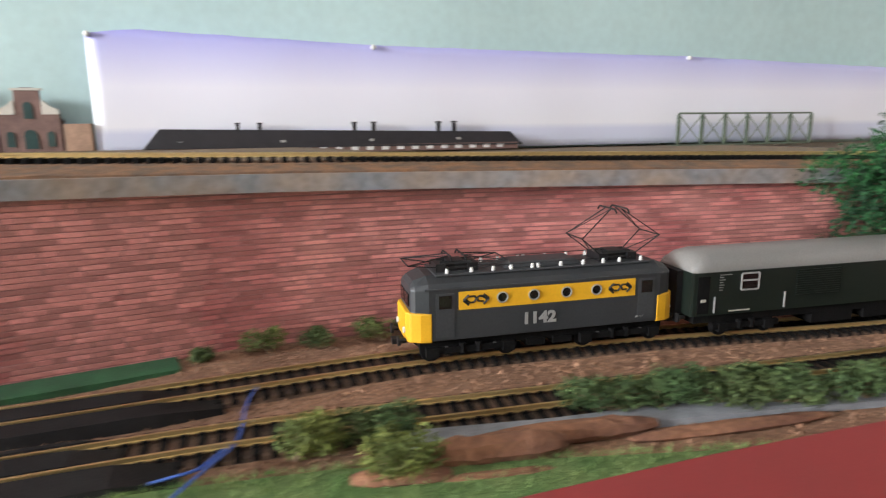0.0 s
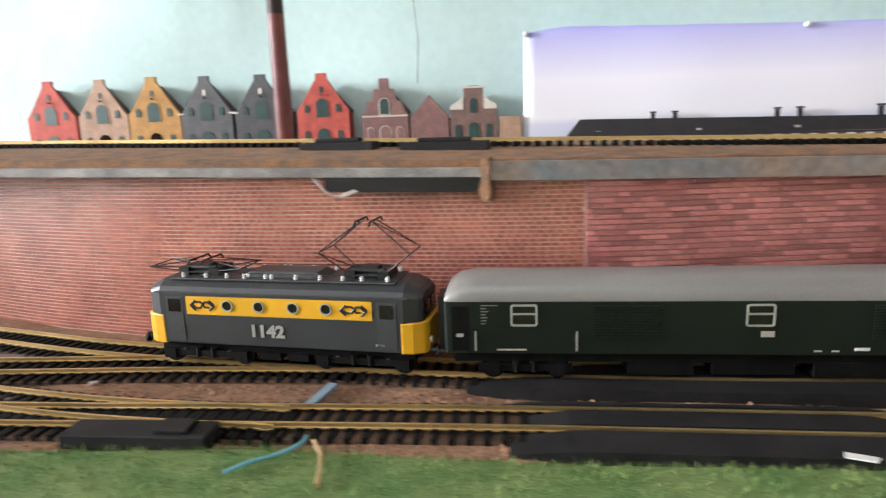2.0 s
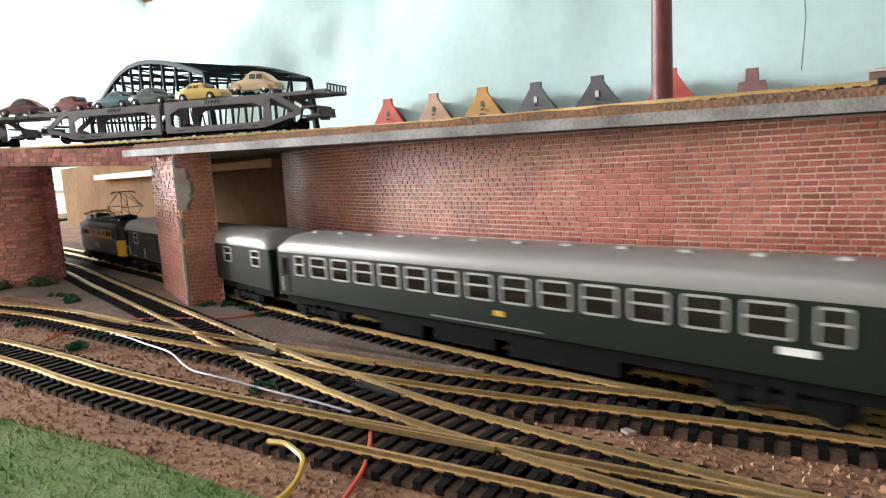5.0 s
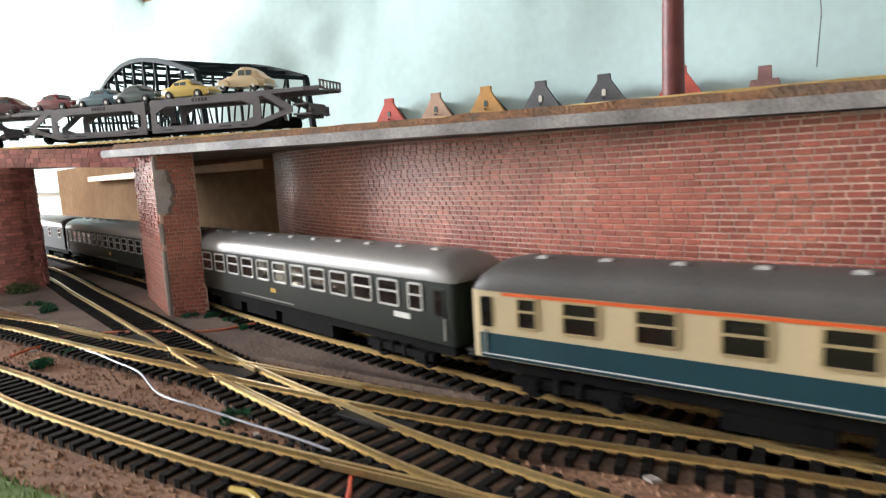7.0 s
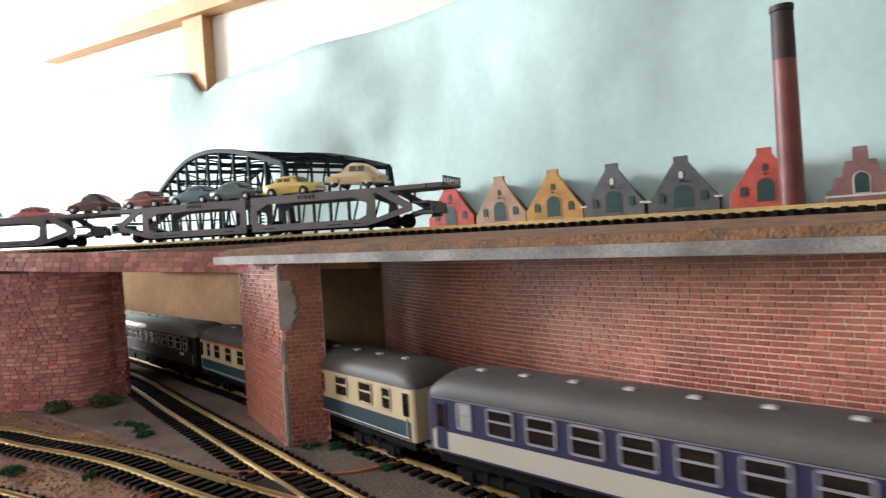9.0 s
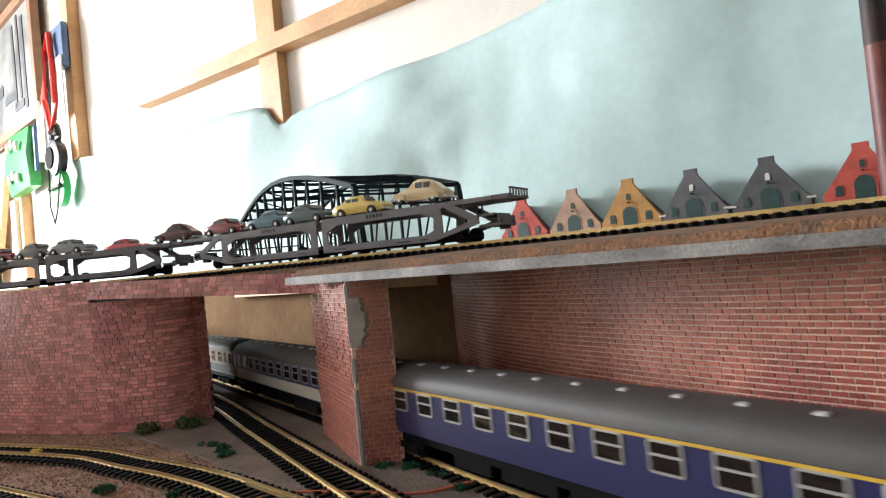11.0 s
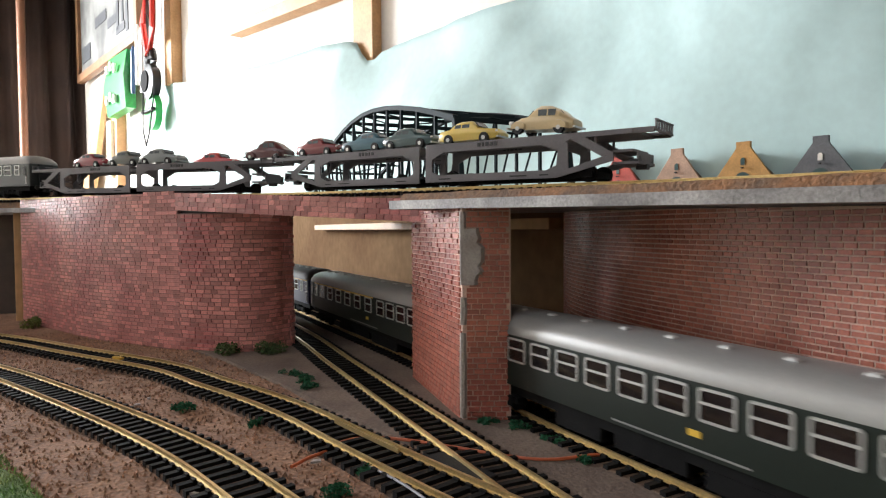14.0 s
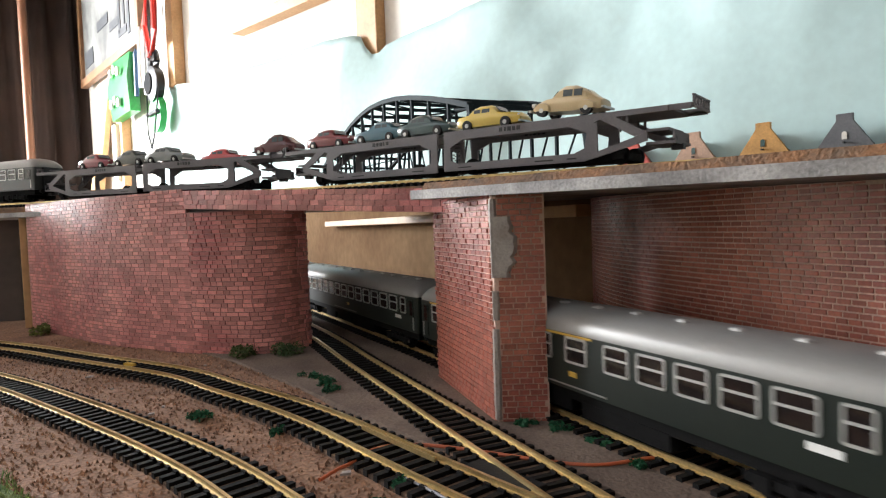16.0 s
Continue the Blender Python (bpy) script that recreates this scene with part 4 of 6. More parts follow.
def pantograph(root, x, sgn, raised):
    """A diamond pantograph of thin rods."""
    z0 = 0.0445
    sh = Shape()
    r = 0.00032
    for y in (-0.0055, 0.0055):
        sh.tube([(x - 0.010, y, z0 + 0.001), (x + 0.010, y, z0 + 0.001)], 0.0006, 6)
    for dx in (-0.010, 0.0, 0.010):
        sh.tube([(x + dx, -0.0065, z0 + 0.001), (x + dx, 0.0065, z0 + 0.001)], 0.0005, 6)
    hk, hz, hh = (0.0215, 0.0125, 0.0265) if raised else (0.0245, 0.0042, 0.0068)
    for y in (-0.006, 0.006):
        yk = y * 1.6
        for s in (-1, 1):
            sh.tube([(x + s * 0.008, y, z0 + 0.0015), (x + s * hk, yk, z0 + hz)], r, 6)
            sh.tube([(x + s * hk, yk, z0 + hz), (x + s * 0.003, y * 0.5, z0 + hh)], r, 6)
    for s in (-1, 1):
        sh.tube([(x + s * hk, -0.0098, z0 + hz), (x + s * hk, 0.0098, z0 + hz)], r, 6)
        sh.tube([(x + s * 0.008, -0.006, z0 + 0.0015), (x + s * hk, 0.0096, z0 + hz)], r * 0.8, 6)
        sh.tube([(x + s * hk, -0.0096, z0 + hz), (x + s * 0.003, 0.003, z0 + hh)], r * 0.8, 6)
        sh.tube([(x + s * 0.0035, -0.010, z0 + hh - 0.0012), (x + s * 0.0035, -0.008, z0 + hh + 0.0006), (x + s * 0.0035, 0.008, z0 + hh + 0.0006), (x + s * 0.0035, 0.010, z0 + hh - 0.0012)], 0.0005, 6)
    for s in (-1, 1):
        sh.tube([(x - 0.008, s * 0.004, z0 + 0.003), (x + 0.008, s * 0.004, z0 + 0.003)], 0.0014, 8)
        sh.box(x + s * 0.008 - 0.0025, x + s * 0.008 + 0.0025, -0.007, 0.007, z0 - 0.001, z0 + 0.0035)
    sh.box(x - 0.004, x + 0.004, -0.005, 0.005, z0 - 0.001, z0 + 0.0045)
    sh.done("pantograph", BLACK, root, "raised black diamond pantograph" if raised else "folded black diamond pantograph")


def locomotive():
    root = thing("electric_locomotive", "dark grey and yellow model electric locomotive with one raised pantograph", "locomotive", group="passing train")
    L, W = 0.0682, 0.0168
    zl, zs, zt = 0.0115, 0.0375, 0.0435

    def ring(x, k, top=1.0):
        return [(x, -W * k, zl), (x, -W * k, zs), (x, -W * 0.9 * k, zs + 0.0028 * top), (x, -W * 0.6 * k, zt * top + zs * (1 - top)), (x, W * 0.6 * k, zt * top + zs * (1 - top)), (x, W * 0.9 * k, zs + 0.0028 * top), (x, W * k, zs), (x, W * k, zl)]
    body = Shape().loft([ring(-L, 0.72, 0.2), ring(-L + 0.002, 0.86, 0.6), ring(-L + 0.008, 1.0, 1), ring(L - 0.008, 1.0, 1), ring(L - 0.002, 0.86, 0.6), ring(L, 0.72, 0.2)]).done("body", LOCOGREY, root, bevel=0.0006)
    # roof walkway and raised hood
    Shape().box(-0.056, 0.056, -0.0125, 0.0125, zt - 0.0006, zt + 0.0004).done("roof_plate", LOCOROOF, root, bevel=0.0004)
    Shape().loft([[(x, -0.008 * k, zt), (x, 0.008 * k, zt), (x, 0.007 * k, zt + h), (x, -0.007 * k, zt + h)] for x, k, h in ((-0.021, 0.9, 0.0005), (-0.017, 1, 0.0032), (0.017, 1, 0.0032), (0.021, 0.9, 0.0005))]).done("roof_hood", LOCOROOF, root)
    Shape().box(-L + 0.006, L - 0.006, -W - 0.0005, W + 0.0005, zs - 0.0002, zs + 0.0006).done("gutter", LOCOROOF, root)
    side_box(root, "yellow_band", -0.0460, 0.0460, 0.0268, 0.0360, W, YELLOW, "yellow band along the side")
    for sgn in (-1, 1):
        nose = Shape().loft([[(sgn * x, -W * k - 0.0004, zl - 0.0005), (sgn * x, W * k + 0.0004, zl - 0.0005), (sgn * x, W * k + 0.0004, 0.0262), (sgn * x, -W * k - 0.0004, 0.0262)] for x, k in ((L - 0.0095, 1.0), (L - 0.004, 0.95), (L + 0.0005, 0.80), (L + 0.0022, 0.6))])
        nose.done("nose", YELLOW, root, "yellow nose panel", bevel=0.0008)
        for y in (-0.0055, 0.0055):
            Shape().box(min(sgn * (L - 0.004), sgn * (L + 0.0006)), max(sgn * (L - 0.004), sgn * (L + 0.0006)), y - 0.0042, y + 0.0042, 0.0285, 0.0348).done("windscreen", PANE, root)
            Shape().tube([(sgn * (L + 0.001), y * 1.6, 0.0165), (sgn * (L + 0.003), y * 1.6, 0.0165)], 0.0016, 12).done("headlamp", WHITE, root)
        buffers(root, sgn * (L + 0.0008), sgn)
        # cab door outline and window
        side_box(root, "cab_door", sgn * 0.0525 - 0.0045, sgn * 0.0525 + 0.0045, 0.0135, 0.0355, W, LOCOROOF, "dark grey cab door")
        side_box(root, "door_window", sgn * 0.0525 - 0.003, sgn * 0.0525 + 0.003, 0.0280, 0.0345, W + 0.0003, PANE)
        # arrow emblem as plain bent bars
        for side in (-1, 1):
            sh = Shape()
            cx, cz = sgn * 0.0375, 0.0315
            pts = [(-0.0056, -0.0004), (-0.0030, 0.0017), (-0.0012, 0.0017), (0.0012, -0.0013), (0.0030, -0.0013), (0.0056, 0.0004)]
            for a, b in zip(pts, pts[1:]):
                sh.tube([(cx + a[0], 0, cz + a[1]), (cx + b[0], 0, cz + b[1])], 0.00050, 4)
            for q in (-1, 1):
                sh.tube([(cx + q * 0.0062, 0, cz), (cx + q * 0.0036, 0, cz + 0.0025)], 0.00058, 4)
                sh.tube([(cx + q * 0.0062, 0, cz), (cx + q * 0.0036, 0, cz - 0.0025)], 0.00058, 4)
            sh.tube([(cx - 0.0036, 0, cz - 0.0010), (cx - 0.0014, 0, cz - 0.0010), (cx + 0.0008, 0, cz + 0.0018), (cx + 0.0036, 0, cz + 0.0018)], 0.00050, 4)
            sh.done("emblem", BLACK, root, "black bent-arrow emblem").matrix_local = pose(0, side * (W + 0.0003), 0)
    ring_m = pane_m = None
    for side in (-1, 1):
        for x in (-0.0245, -0.0085, 0.0085, 0.0245):
            if ring_m is None:
                k = 20
                ring_m = Shape().loft([[(r * math.cos(math.tau * j / k), y, r * math.sin(math.tau * j / k)) for j in range(k)] for r, y in ((0.0029, 0.0003), (0.0029, -0.0006), (0.0023, -0.0006), (0.0022, 0.0003))], caps=False).done("porthole_ring", SILVER, root)
                pane_m = Shape().tube([(0, 0.0003, 0), (0, -0.0002, 0)], 0.0023, 20).done("porthole_pane", PANE, root)
                ring_m.matrix_local = pane_m.matrix_local = pose(x, -W - 0.0002, 0.0317)
            else:
                m = pose(x, side * (W + 0.0002), 0.0317, 0, 0, 0 if side < 0 else 180)
                share(ring_m, root, m), share(pane_m, root, m)
        text_mesh("number", "1142", 0.0082, SILVER, root, pose(0.0055, side * (W + 0.00025), 0.0192, 90, 0, 0 if side < 0 else 180), "silver running number on the side")
    side_box(root, "data_bar", -0.051, -0.047, 0.0145, 0.0155, W, SILVER)
    ins = None
    for x in (-0.052, -0.040, -0.031, -0.020, -0.008, 0.004, 0.007, 0.018, 0.027, 0.038, 0.050):
        for y in (-0.0105, 0.0105):
            if ins is None:
                ins = Shape().tube([(0, 0, 0), (0, 0, 0.0007), (0, 0, 0.0010), (0, 0, 0.0016), (0, 0, 0.0020), (0, 0, 0.0027)], [0.0006, 0.0012, 0.0006, 0.0012, 0.0006, 0.0009], 10).done("insulator", WHITE, root)
                ins.matrix_local = pose(x, y, zt + 0.0002)
            else:
                share(ins, root, pose(x, y, zt + 0.0002))
    for y in (-0.0105, 0.0105):
        Shape().tube([(-0.052, y, zt + 0.003), (0.050, y, zt + 0.003)], 0.0002, 5).done("roof_cable", BLACK, root)
    pantograph(root, 0.044, 1, False)
    pantograph(root, -0.041, -1, True)
    und = Shape().box(-0.064, 0.064, -0.013, 0.013, 0.0065, zl + 0.0006)
    for x in (-0.008, 0.006):
        und.box(x - 0.005, x + 0.005, -0.0145, 0.0145, 0.004, 0.0075)
    und.done("underframe", UNDER, root)
    for s in (-1, 1):
        bogie(root, s * 0.0395, (-0.019, 0.019))
        for dx in (-0.012, 0.012):
            Shape().tube([(s * 0.0395 + dx, -0.0152, 0.0062), (s * 0.0395 + dx, -0.0138, 0.0062)], 0.0016, 10).tube([(s * 0.0395 + dx, 0.0138, 0.0062), (s * 0.0395 + dx, 0.0152, 0.0062)], 0.0016, 10).done("spring", ROOFD, root)
    for part in root.children:
        part.matrix_basis = Matrix.Diagonal((1.048, 1, 1, 1)) @ part.matrix_basis
    return root


# offsets of the coach gaps behind the locomotive, and the distance run along the main track
GAPS = [0.303 * i for i in range(10)]
KINDS = [("luggage_van", "bottle-green luggage van with a silver-grey roof", GREENC, ROOFS, "van"),
         ("passenger_coach", "bottle-green passenger coach with silver window frames", GREENC, ROOFS, "green"),
         ("passenger_coach", "bottle-green passenger coach with silver window frames", GREENC, ROOFS, "green"),
         ("passenger_coach", "cream and ocean-blue passenger coach with an orange line", CREAM, ROOFD, "cream"),
         ("passenger_coach", "navy-blue and ivory passenger coach with a dark roof", NAVY, ROOFD, "white"),
         ("passenger_coach", "cobalt-blue first-class coach with a gold line", BLUEC, ROOFD, "blue"),
         ("passenger_coach", "bottle-green mixed-class coach with a short gold line", GREENC, ROOFS, "mixed"),
         ("passenger_coach", "bottle-green passenger coach with silver window frames", GREENC, ROOFS, "green"),
         ("passenger_coach", "bottle-green mixed-class coach with a short gold line", GREENC, ROOFS, "mixed")]
LOCO = locomotive()
TRAIN = [(LOCO, 0.0762, 0.0413)]
for (n0, lab, sd, rf, st), g0, g1 in zip(KINDS, GAPS, GAPS[1:]):
    ln = g1 - g0 - 0.008
    TRAIN.append((coach(n0, lab, ln, sd, rf, st), -(g0 + g1) / 2, ln / 2 - 0.036))
S_ZERO = A.near_x(0.0)


def train_front(t):
    """Where the gap behind the locomotive is, along the main track."""
    return S_ZERO + float(np.interp(t, [0, 1, 2, 3, 3.5, 5.9, 8, 10.2, 13, 15.1, 16], [-0.054, 0.172, 0.407, 0.640, 0.757, 1.307, 1.786, 2.2640, 2.8600, 3.2705, 3.447]))


# ---- behind the layout ----
def wall_sheet():
    """The pale blue paper hung along the wall, creased and torn along its upper edge."""
    top = [(-3.5, 0.80), (-3.1, 0.74), (-2.78, 0.686), (-2.35, 0.672), (-1.98, 0.65), (-1.80, 0.625), (-1.76, 0.57), (-1.735, 0.552), (-1.70, 0.575), (-1.64, 0.585), (-1.14, 0.581), (-0.86, 0.583), (0.0, 0.60), (2.5, 0.62)]
    tu, tz = zip(*top)
    sh = Shape()
    us = np.linspace(-3.5, 2.4, 240)
    rows = 26
    for u in us:
        zt = float(np.interp(u, tu, tz))
        for j in range(rows):
            z = 0.07 + (zt - 0.07) * j / (rows - 1)
            fold = 0.016 * math.sin((u * 1.1 + z * 3.4) * 3.1) + 0.010 * math.sin((u * 2.6 - z * 1.2) * 3.7 + 1) + 0.010 * noise.noise(Vector((u * 4, z * 7, 0))) + 0.003 * noise.noise(Vector((u * 17, z * 14, 4)))
            gain = max(min(1.0, max(0.0, (-1.0 - u) / 0.4)), min(1.0, max(0.0, (z - 0.26) / 0.12))) * min(1.0, max(0.0, (-0.05 - u) / 0.3)) * (1.0 if u > -1.6 else max(0.25, 1 + (u + 1.6) * 1.6))
            keep_clear = gain < 0.05
            amp = 0.3 + 0.7 * min(1.0, max(0.0, (-u - 0.1) / 1.0))
            sh.v.append((float(u), max(-0.036 if keep_clear else -0.16, min(0.014, -0.012 - gain * 0.022 + fold * (0.8 + 0.9 * gain) * amp)), z))
    n = rows
    sh.f = [(i * n + j, (i + 1) * n + j, (i + 1) * n + j + 1, i * n + j + 1) for i in range(len(us) - 1) for j in range(rows - 1)]
    ob = sh.done("backdrop_paper", SHEETBLUE, label="creased pale blue-green paper sheet hung along the wall", category="paper sheet", smooth=True)
    ob.matrix_world = ROOM
    so = ob.modifiers.new("thickness", "SOLIDIFY")
    so.thickness = 0.0006


wall_sheet()


# thin tube added to draw the dark crease line of the paper
cord = Shape().tube([(-0.205, -0.062, 0.19), (-0.201, -0.062, 0.26), (-0.207, -0.062, 0.33), (-0.214, -0.050, 0.42)], 0.0008, 6).done("cord", mat("grey_cord", (0.16, 0.19, 0.19), 0.7, scale=30, amount=0.2, bump=0), label="thin grey tube drawn for the crease line in the blue paper", category="cord")
cord.matrix_world = ROOM


def poster_material():
    ma = mat("printed_sky", (0.86, 0.86, 0.92), 0.4, scale=4, amount=0.03, bump=0.02, fine=40)
    nt = ma.node_tree
    tc = nt.nodes.new("ShaderNodeTexCoord")
    sep = nt.nodes.new("ShaderNodeSeparateXYZ")
    nt.links.new(tc.outputs["Object"], sep.inputs[0])
    rg = nt.nodes.new("ShaderNodeMapRange")
    rg.inputs[1].default_value, rg.inputs[2].default_value = 0.08, 0.27
    nt.links.new(sep.outputs[2], rg.inputs[0])
    cr = nt.nodes.new("ShaderNodeValToRGB")
    cr.color_ramp.elements[0].position, cr.color_ramp.elements[0].color = 0.0, (0.60, 0.64, 0.78, 1)
    cr.color_ramp.elements[1].position, cr.color_ramp.elements[1].color = 1.0, (0.42, 0.42, 0.82, 1)
    for p, c in ((0.16, (0.66, 0.68, 0.83, 1)), (0.22, (0.86, 0.86, 0.93, 1)), (0.55, (0.84, 0.83, 0.94, 1))):
        e = cr.color_ramp.elements.new(p)
        e.color = c
    nt.links.new(rg.outputs[0], cr.inputs[0])
    nt.links.new(cr.outputs[0], nt.nodes["Principled BSDF"].inputs["Base Color"])
    return ma


def poster():
    sh = Shape()
    top = [(-0.022, 0.264), (0.06, 0.272), (0.12, 0.268), (0.43, 0.257), (0.75, 0.254), (1.08, 0.252), (1.7, 0.238), (2.3, 0.23)]
    tu, tz = zip(*top)
    us, rows = np.linspace(-0.022, 2.3, 120), 14
    for u in us:
        zt = float(np.interp(u, tu, tz)) + 0.0015 * noise.noise(Vector((u * 20, 0, 0)))
        for j in range(rows):
            z = 0.078 + (zt - 0.078) * j / (rows - 1)
            w = 0.004 * math.sin(u * 9.0 + z * 4) * noise.noise(Vector((u * 3, 1, 0))) + 0.0008 * math.sin(u * 23)
            sh.v.append((float(u), -0.052 + w, z))
    sh.f = [(i * rows + j, (i + 1) * rows + j, (i + 1) * rows + j + 1, i * rows + j + 1) for i in range(len(us) - 1) for j in range(rows - 1)]
    ob = sh.done("sky_poster", poster_material(), label="curling printed sky poster, lavender fading to white", category="poster", smooth=True)
    ob.matrix_world = ROOM
    ob.modifiers.new("thickness", "SOLIDIFY").thickness = 0.0005
    for u, z in ((-0.018, 0.262), (0.424, 0.2535), (1.08, 0.249)):
        pin = Shape().tube([(u, -0.040, z), (u, -0.058, z), (u, -0.061, z)], [0.0035, 0.0045, 0.002], 10).done("push_pin", WHITE, label="white push pin in the poster edge", category="pin")
        pin.matrix_world = ROOM


poster()

HC = {"red": (0.52, 0.09, 0.065), "tan": (0.46, 0.29, 0.20), "ochre": (0.50, 0.26, 0.075), "slate": (0.115, 0.115, 0.12), "coal": (0.09, 0.09, 0.095), "brown": (0.22, 0.13, 0.11), "umber": (0.25, 0.13, 0.12)}
HM = {k: mat("house_" + k, c, 0.75, scale=60, amount=0.25, bump=0.3, fine=400) for k, c in HC.items()}
DOORG = mat("dark_green_shutter", (0.02, 0.06, 0.055), 0.5, scale=60, amount=0.3, bump=0)
ROOFT = mat("brown_tile_roof", (0.10, 0.06, 0.05), 0.7, scale=80, amount=0.3, bump=0.5)
STONEW = mat("pale_stone_trim", (0.66, 0.62, 0.55), 0.6, scale=60, amount=0.15, bump=0)


def arch(w, h, n=8):
    """An arched outline, foot at z = 0."""
    r = w / 2
    return [(-r, 0), (r, 0)] + [(r * math.cos(math.pi * i / n), h - r + r * math.sin(math.pi * i / n)) for i in range(n + 1)]


def gabled_house(u0, u1, zt, key, label, style="bell"):
    w, h, base = u1 - u0, zt - 0.086, 0.086
    root = thing("gabled_house", label, "house", ROOM @ pose((u0 + u1) / 2, -0.05, base), group="row of gabled houses")
    face = pose(0, 0, 0, 90)
    r = w / 2
    if style == "bell":
        prof = [(-r, 0), (r, 0), (r, h * 0.50), (r * 0.86, h * 0.56), (r * 0.25, h * 0.90), (r * 0.20, h * 0.93), (r * 0.20, h), (-r * 0.20, h), (-r * 0.20, h * 0.93), (-r * 0.25, h * 0.90), (-r * 0.86, h * 0.56), (-r, h * 0.50)]
    elif style == "stepped":
        prof = [(-r, 0), (r, 0), (r, h * 0.48), (r * 0.9, h * 0.48), (r * 0.72, h * 0.66), (r * 0.55, h * 0.66), (r * 0.42, h * 0.84), (r * 0.22, h * 0.84), (r * 0.2, h), (-r * 0.2, h), (-r * 0.22, h * 0.84), (-r * 0.42, h * 0.84), (-r * 0.55, h * 0.66), (-r * 0.72, h * 0.66), (-r * 0.9, h * 0.48), (-r, h * 0.48)]
    elif style == "neck":
        prof = [(-r, 0), (r, 0), (r, h * 0.58), (r * 0.42, h * 0.70), (r * 0.42, h * 0.95), (r * 0.2, h), (-r * 0.2, h), (-r * 0.42, h * 0.95), (-r * 0.42, h * 0.70), (-r, h * 0.58)]
    else:
        prof = [(-r, 0), (r, 0), (r, h * 0.55), (0, h), (-r, h * 0.55)]
    Shape().prism(prof, 0.0, 0.006, face).done("facade", HM[key], root, bevel=0.0005)
    bw = r * 0.93
    Shape().prism([(-bw, 0), (bw, 0), (bw, h * 0.47), (0, h * 0.86), (-bw, h * 0.47)], -0.030, 0.0, face).done("building_body", HM[key], root)
    for s in (-1, 1):
        Shape().prism([(0, h * 0.865), (s * bw * 1.03, h * 0.465), (s * bw * 1.03, h * 0.49), (0, h * 0.89)], -0.031, -0.0005, face).done("roof", ROOFT, root)
    if style == "plain":
        return root
    f = face @ pose(0, 0, 0.006)

    def opening(name, x, z, ow, oh, m):
        fr = Shape().prism([(a * 1.22, b * 1.08 - oh * 0.04) for a, b in arch(ow, oh)], -0.0005, 0.0007, f @ pose(x, z, 0)).done(name + "_surround", HM[key] if style != "stepped" else STONEW, root)
        Shape().prism(arch(ow, oh), -0.0005, 0.0012, f @ pose(x, z, 0)).done(name, m, root)
        return fr
    if style == "bell":
        opening("loading_door", 0, h * 0.40, w * 0.24, h * 0.26, DOORG)
        opening("door", 0, h * 0.01, w * 0.24, h * 0.24, DOORG if key in ("slate", "coal", "red") else PANE)
        for s in (-1, 1):
            opening("window", s * w * 0.30, h * 0.47, w * 0.09, h * 0.11, DOORG)
            opening("window", s * w * 0.32, h * 0.10, w * 0.10, h * 0.12, DOORG)
            if key in ("slate", "coal"):
                Shape().box(s * r - 0.006, s * r + 0.006, -0.0075, 0.001, h * 0.485, h * 0.505).done("corner_stone", STONEW, root)
        opening("attic_window", 0, h * 0.74, w * 0.06, h * 0.08, STONEW if key in ("slate", "coal") else DOORG)
        Shape().box(-0.0012, 0.0012, -0.012, -0.006, h * 0.70, h * 0.715).done("hoist_beam", BLACK, root)
    elif style == "stepped":
        opening("loading_door", 0, h * 0.46, w * 0.20, h * 0.24, DOORG)
        opening("door", 0, h * 0.02, w * 0.22, h * 0.26, HM["umber"])
        for s in (-1, 1):
            opening("window", s * w * 0.32, h * 0.04, w * 0.13, h * 0.22, HM["umber"])
        Shape().box(-r, r, -0.0072, -0.006, h * 0.42, h * 0.445).done("cornice", STONEW, root)
    else:
        opening("door", 0, h * 0.05, w * 0.22, h * 0.30, DOORG)
        opening("loading_door", 0, h * 0.52, w * 0.15, h * 0.26, DOORG)
        for s in (-1, 1):
            opening("window", s * w * 0.33, h * 0.08, w * 0.13, h * 0.24, DOORG)
            Shape().loft([[(s * r * 0.44, -0.0075, h * z), (s * r * k, -0.0075, h * z), (s * r * k, 0.0, h * z), (s * r * 0.44, 0.0, h * z)] for z, k in ((0.585, 1.02), (0.66, 0.98), (0.72, 0.70), (0.80, 0.50))]).done("scroll", STONEW, root, "pale stone scroll")
        Shape().box(-r * 0.5, r * 0.5, -0.0078, 0.001, h * 0.955, h * 0.99).done("cornice", STONEW, root)
    return root


for h in ((-0.985, -0.880, 0.224, "red", "brick-red gabled model warehouse with arched doors", "bell"), (-0.874, -0.770, 0.223, "tan", "dusty pink gabled model warehouse", "bell"),
          (-0.768, -0.662, 0.223, "ochre", "ochre-yellow gabled model warehouse", "bell"), (-0.660, -0.558, 0.220, "slate", "slate-grey gabled model warehouse with green doors", "bell"),
          (-0.552, -0.446, 0.218, "coal", "dark grey gabled model warehouse with white corner stones", "bell"), (-0.432, -0.334, 0.215, "red", "bright red gabled model warehouse behind the chimney", "bell"),
          (-0.310, -0.226, 0.201, "umber", "brown stepped-gable model house with pale trim", "stepped"), (-0.222, -0.153, 0.169, "umber", "plain brown gabled model house without windows", "plain"),
          (-0.150, -0.068, 0.182, "brown", "brown neck-gable model house with pale scrolls", "neck")):
    gabled_house(*h)
room_card = Shape().box(-0.064, -0.026, -0.058, -0.040, 0.086, 0.128).done("small_outhouse", HM["tan"], label="small pale flat-topped outhouse beside the houses", category="outhouse", bevel=0.001)
room_card.matrix_world = ROOM


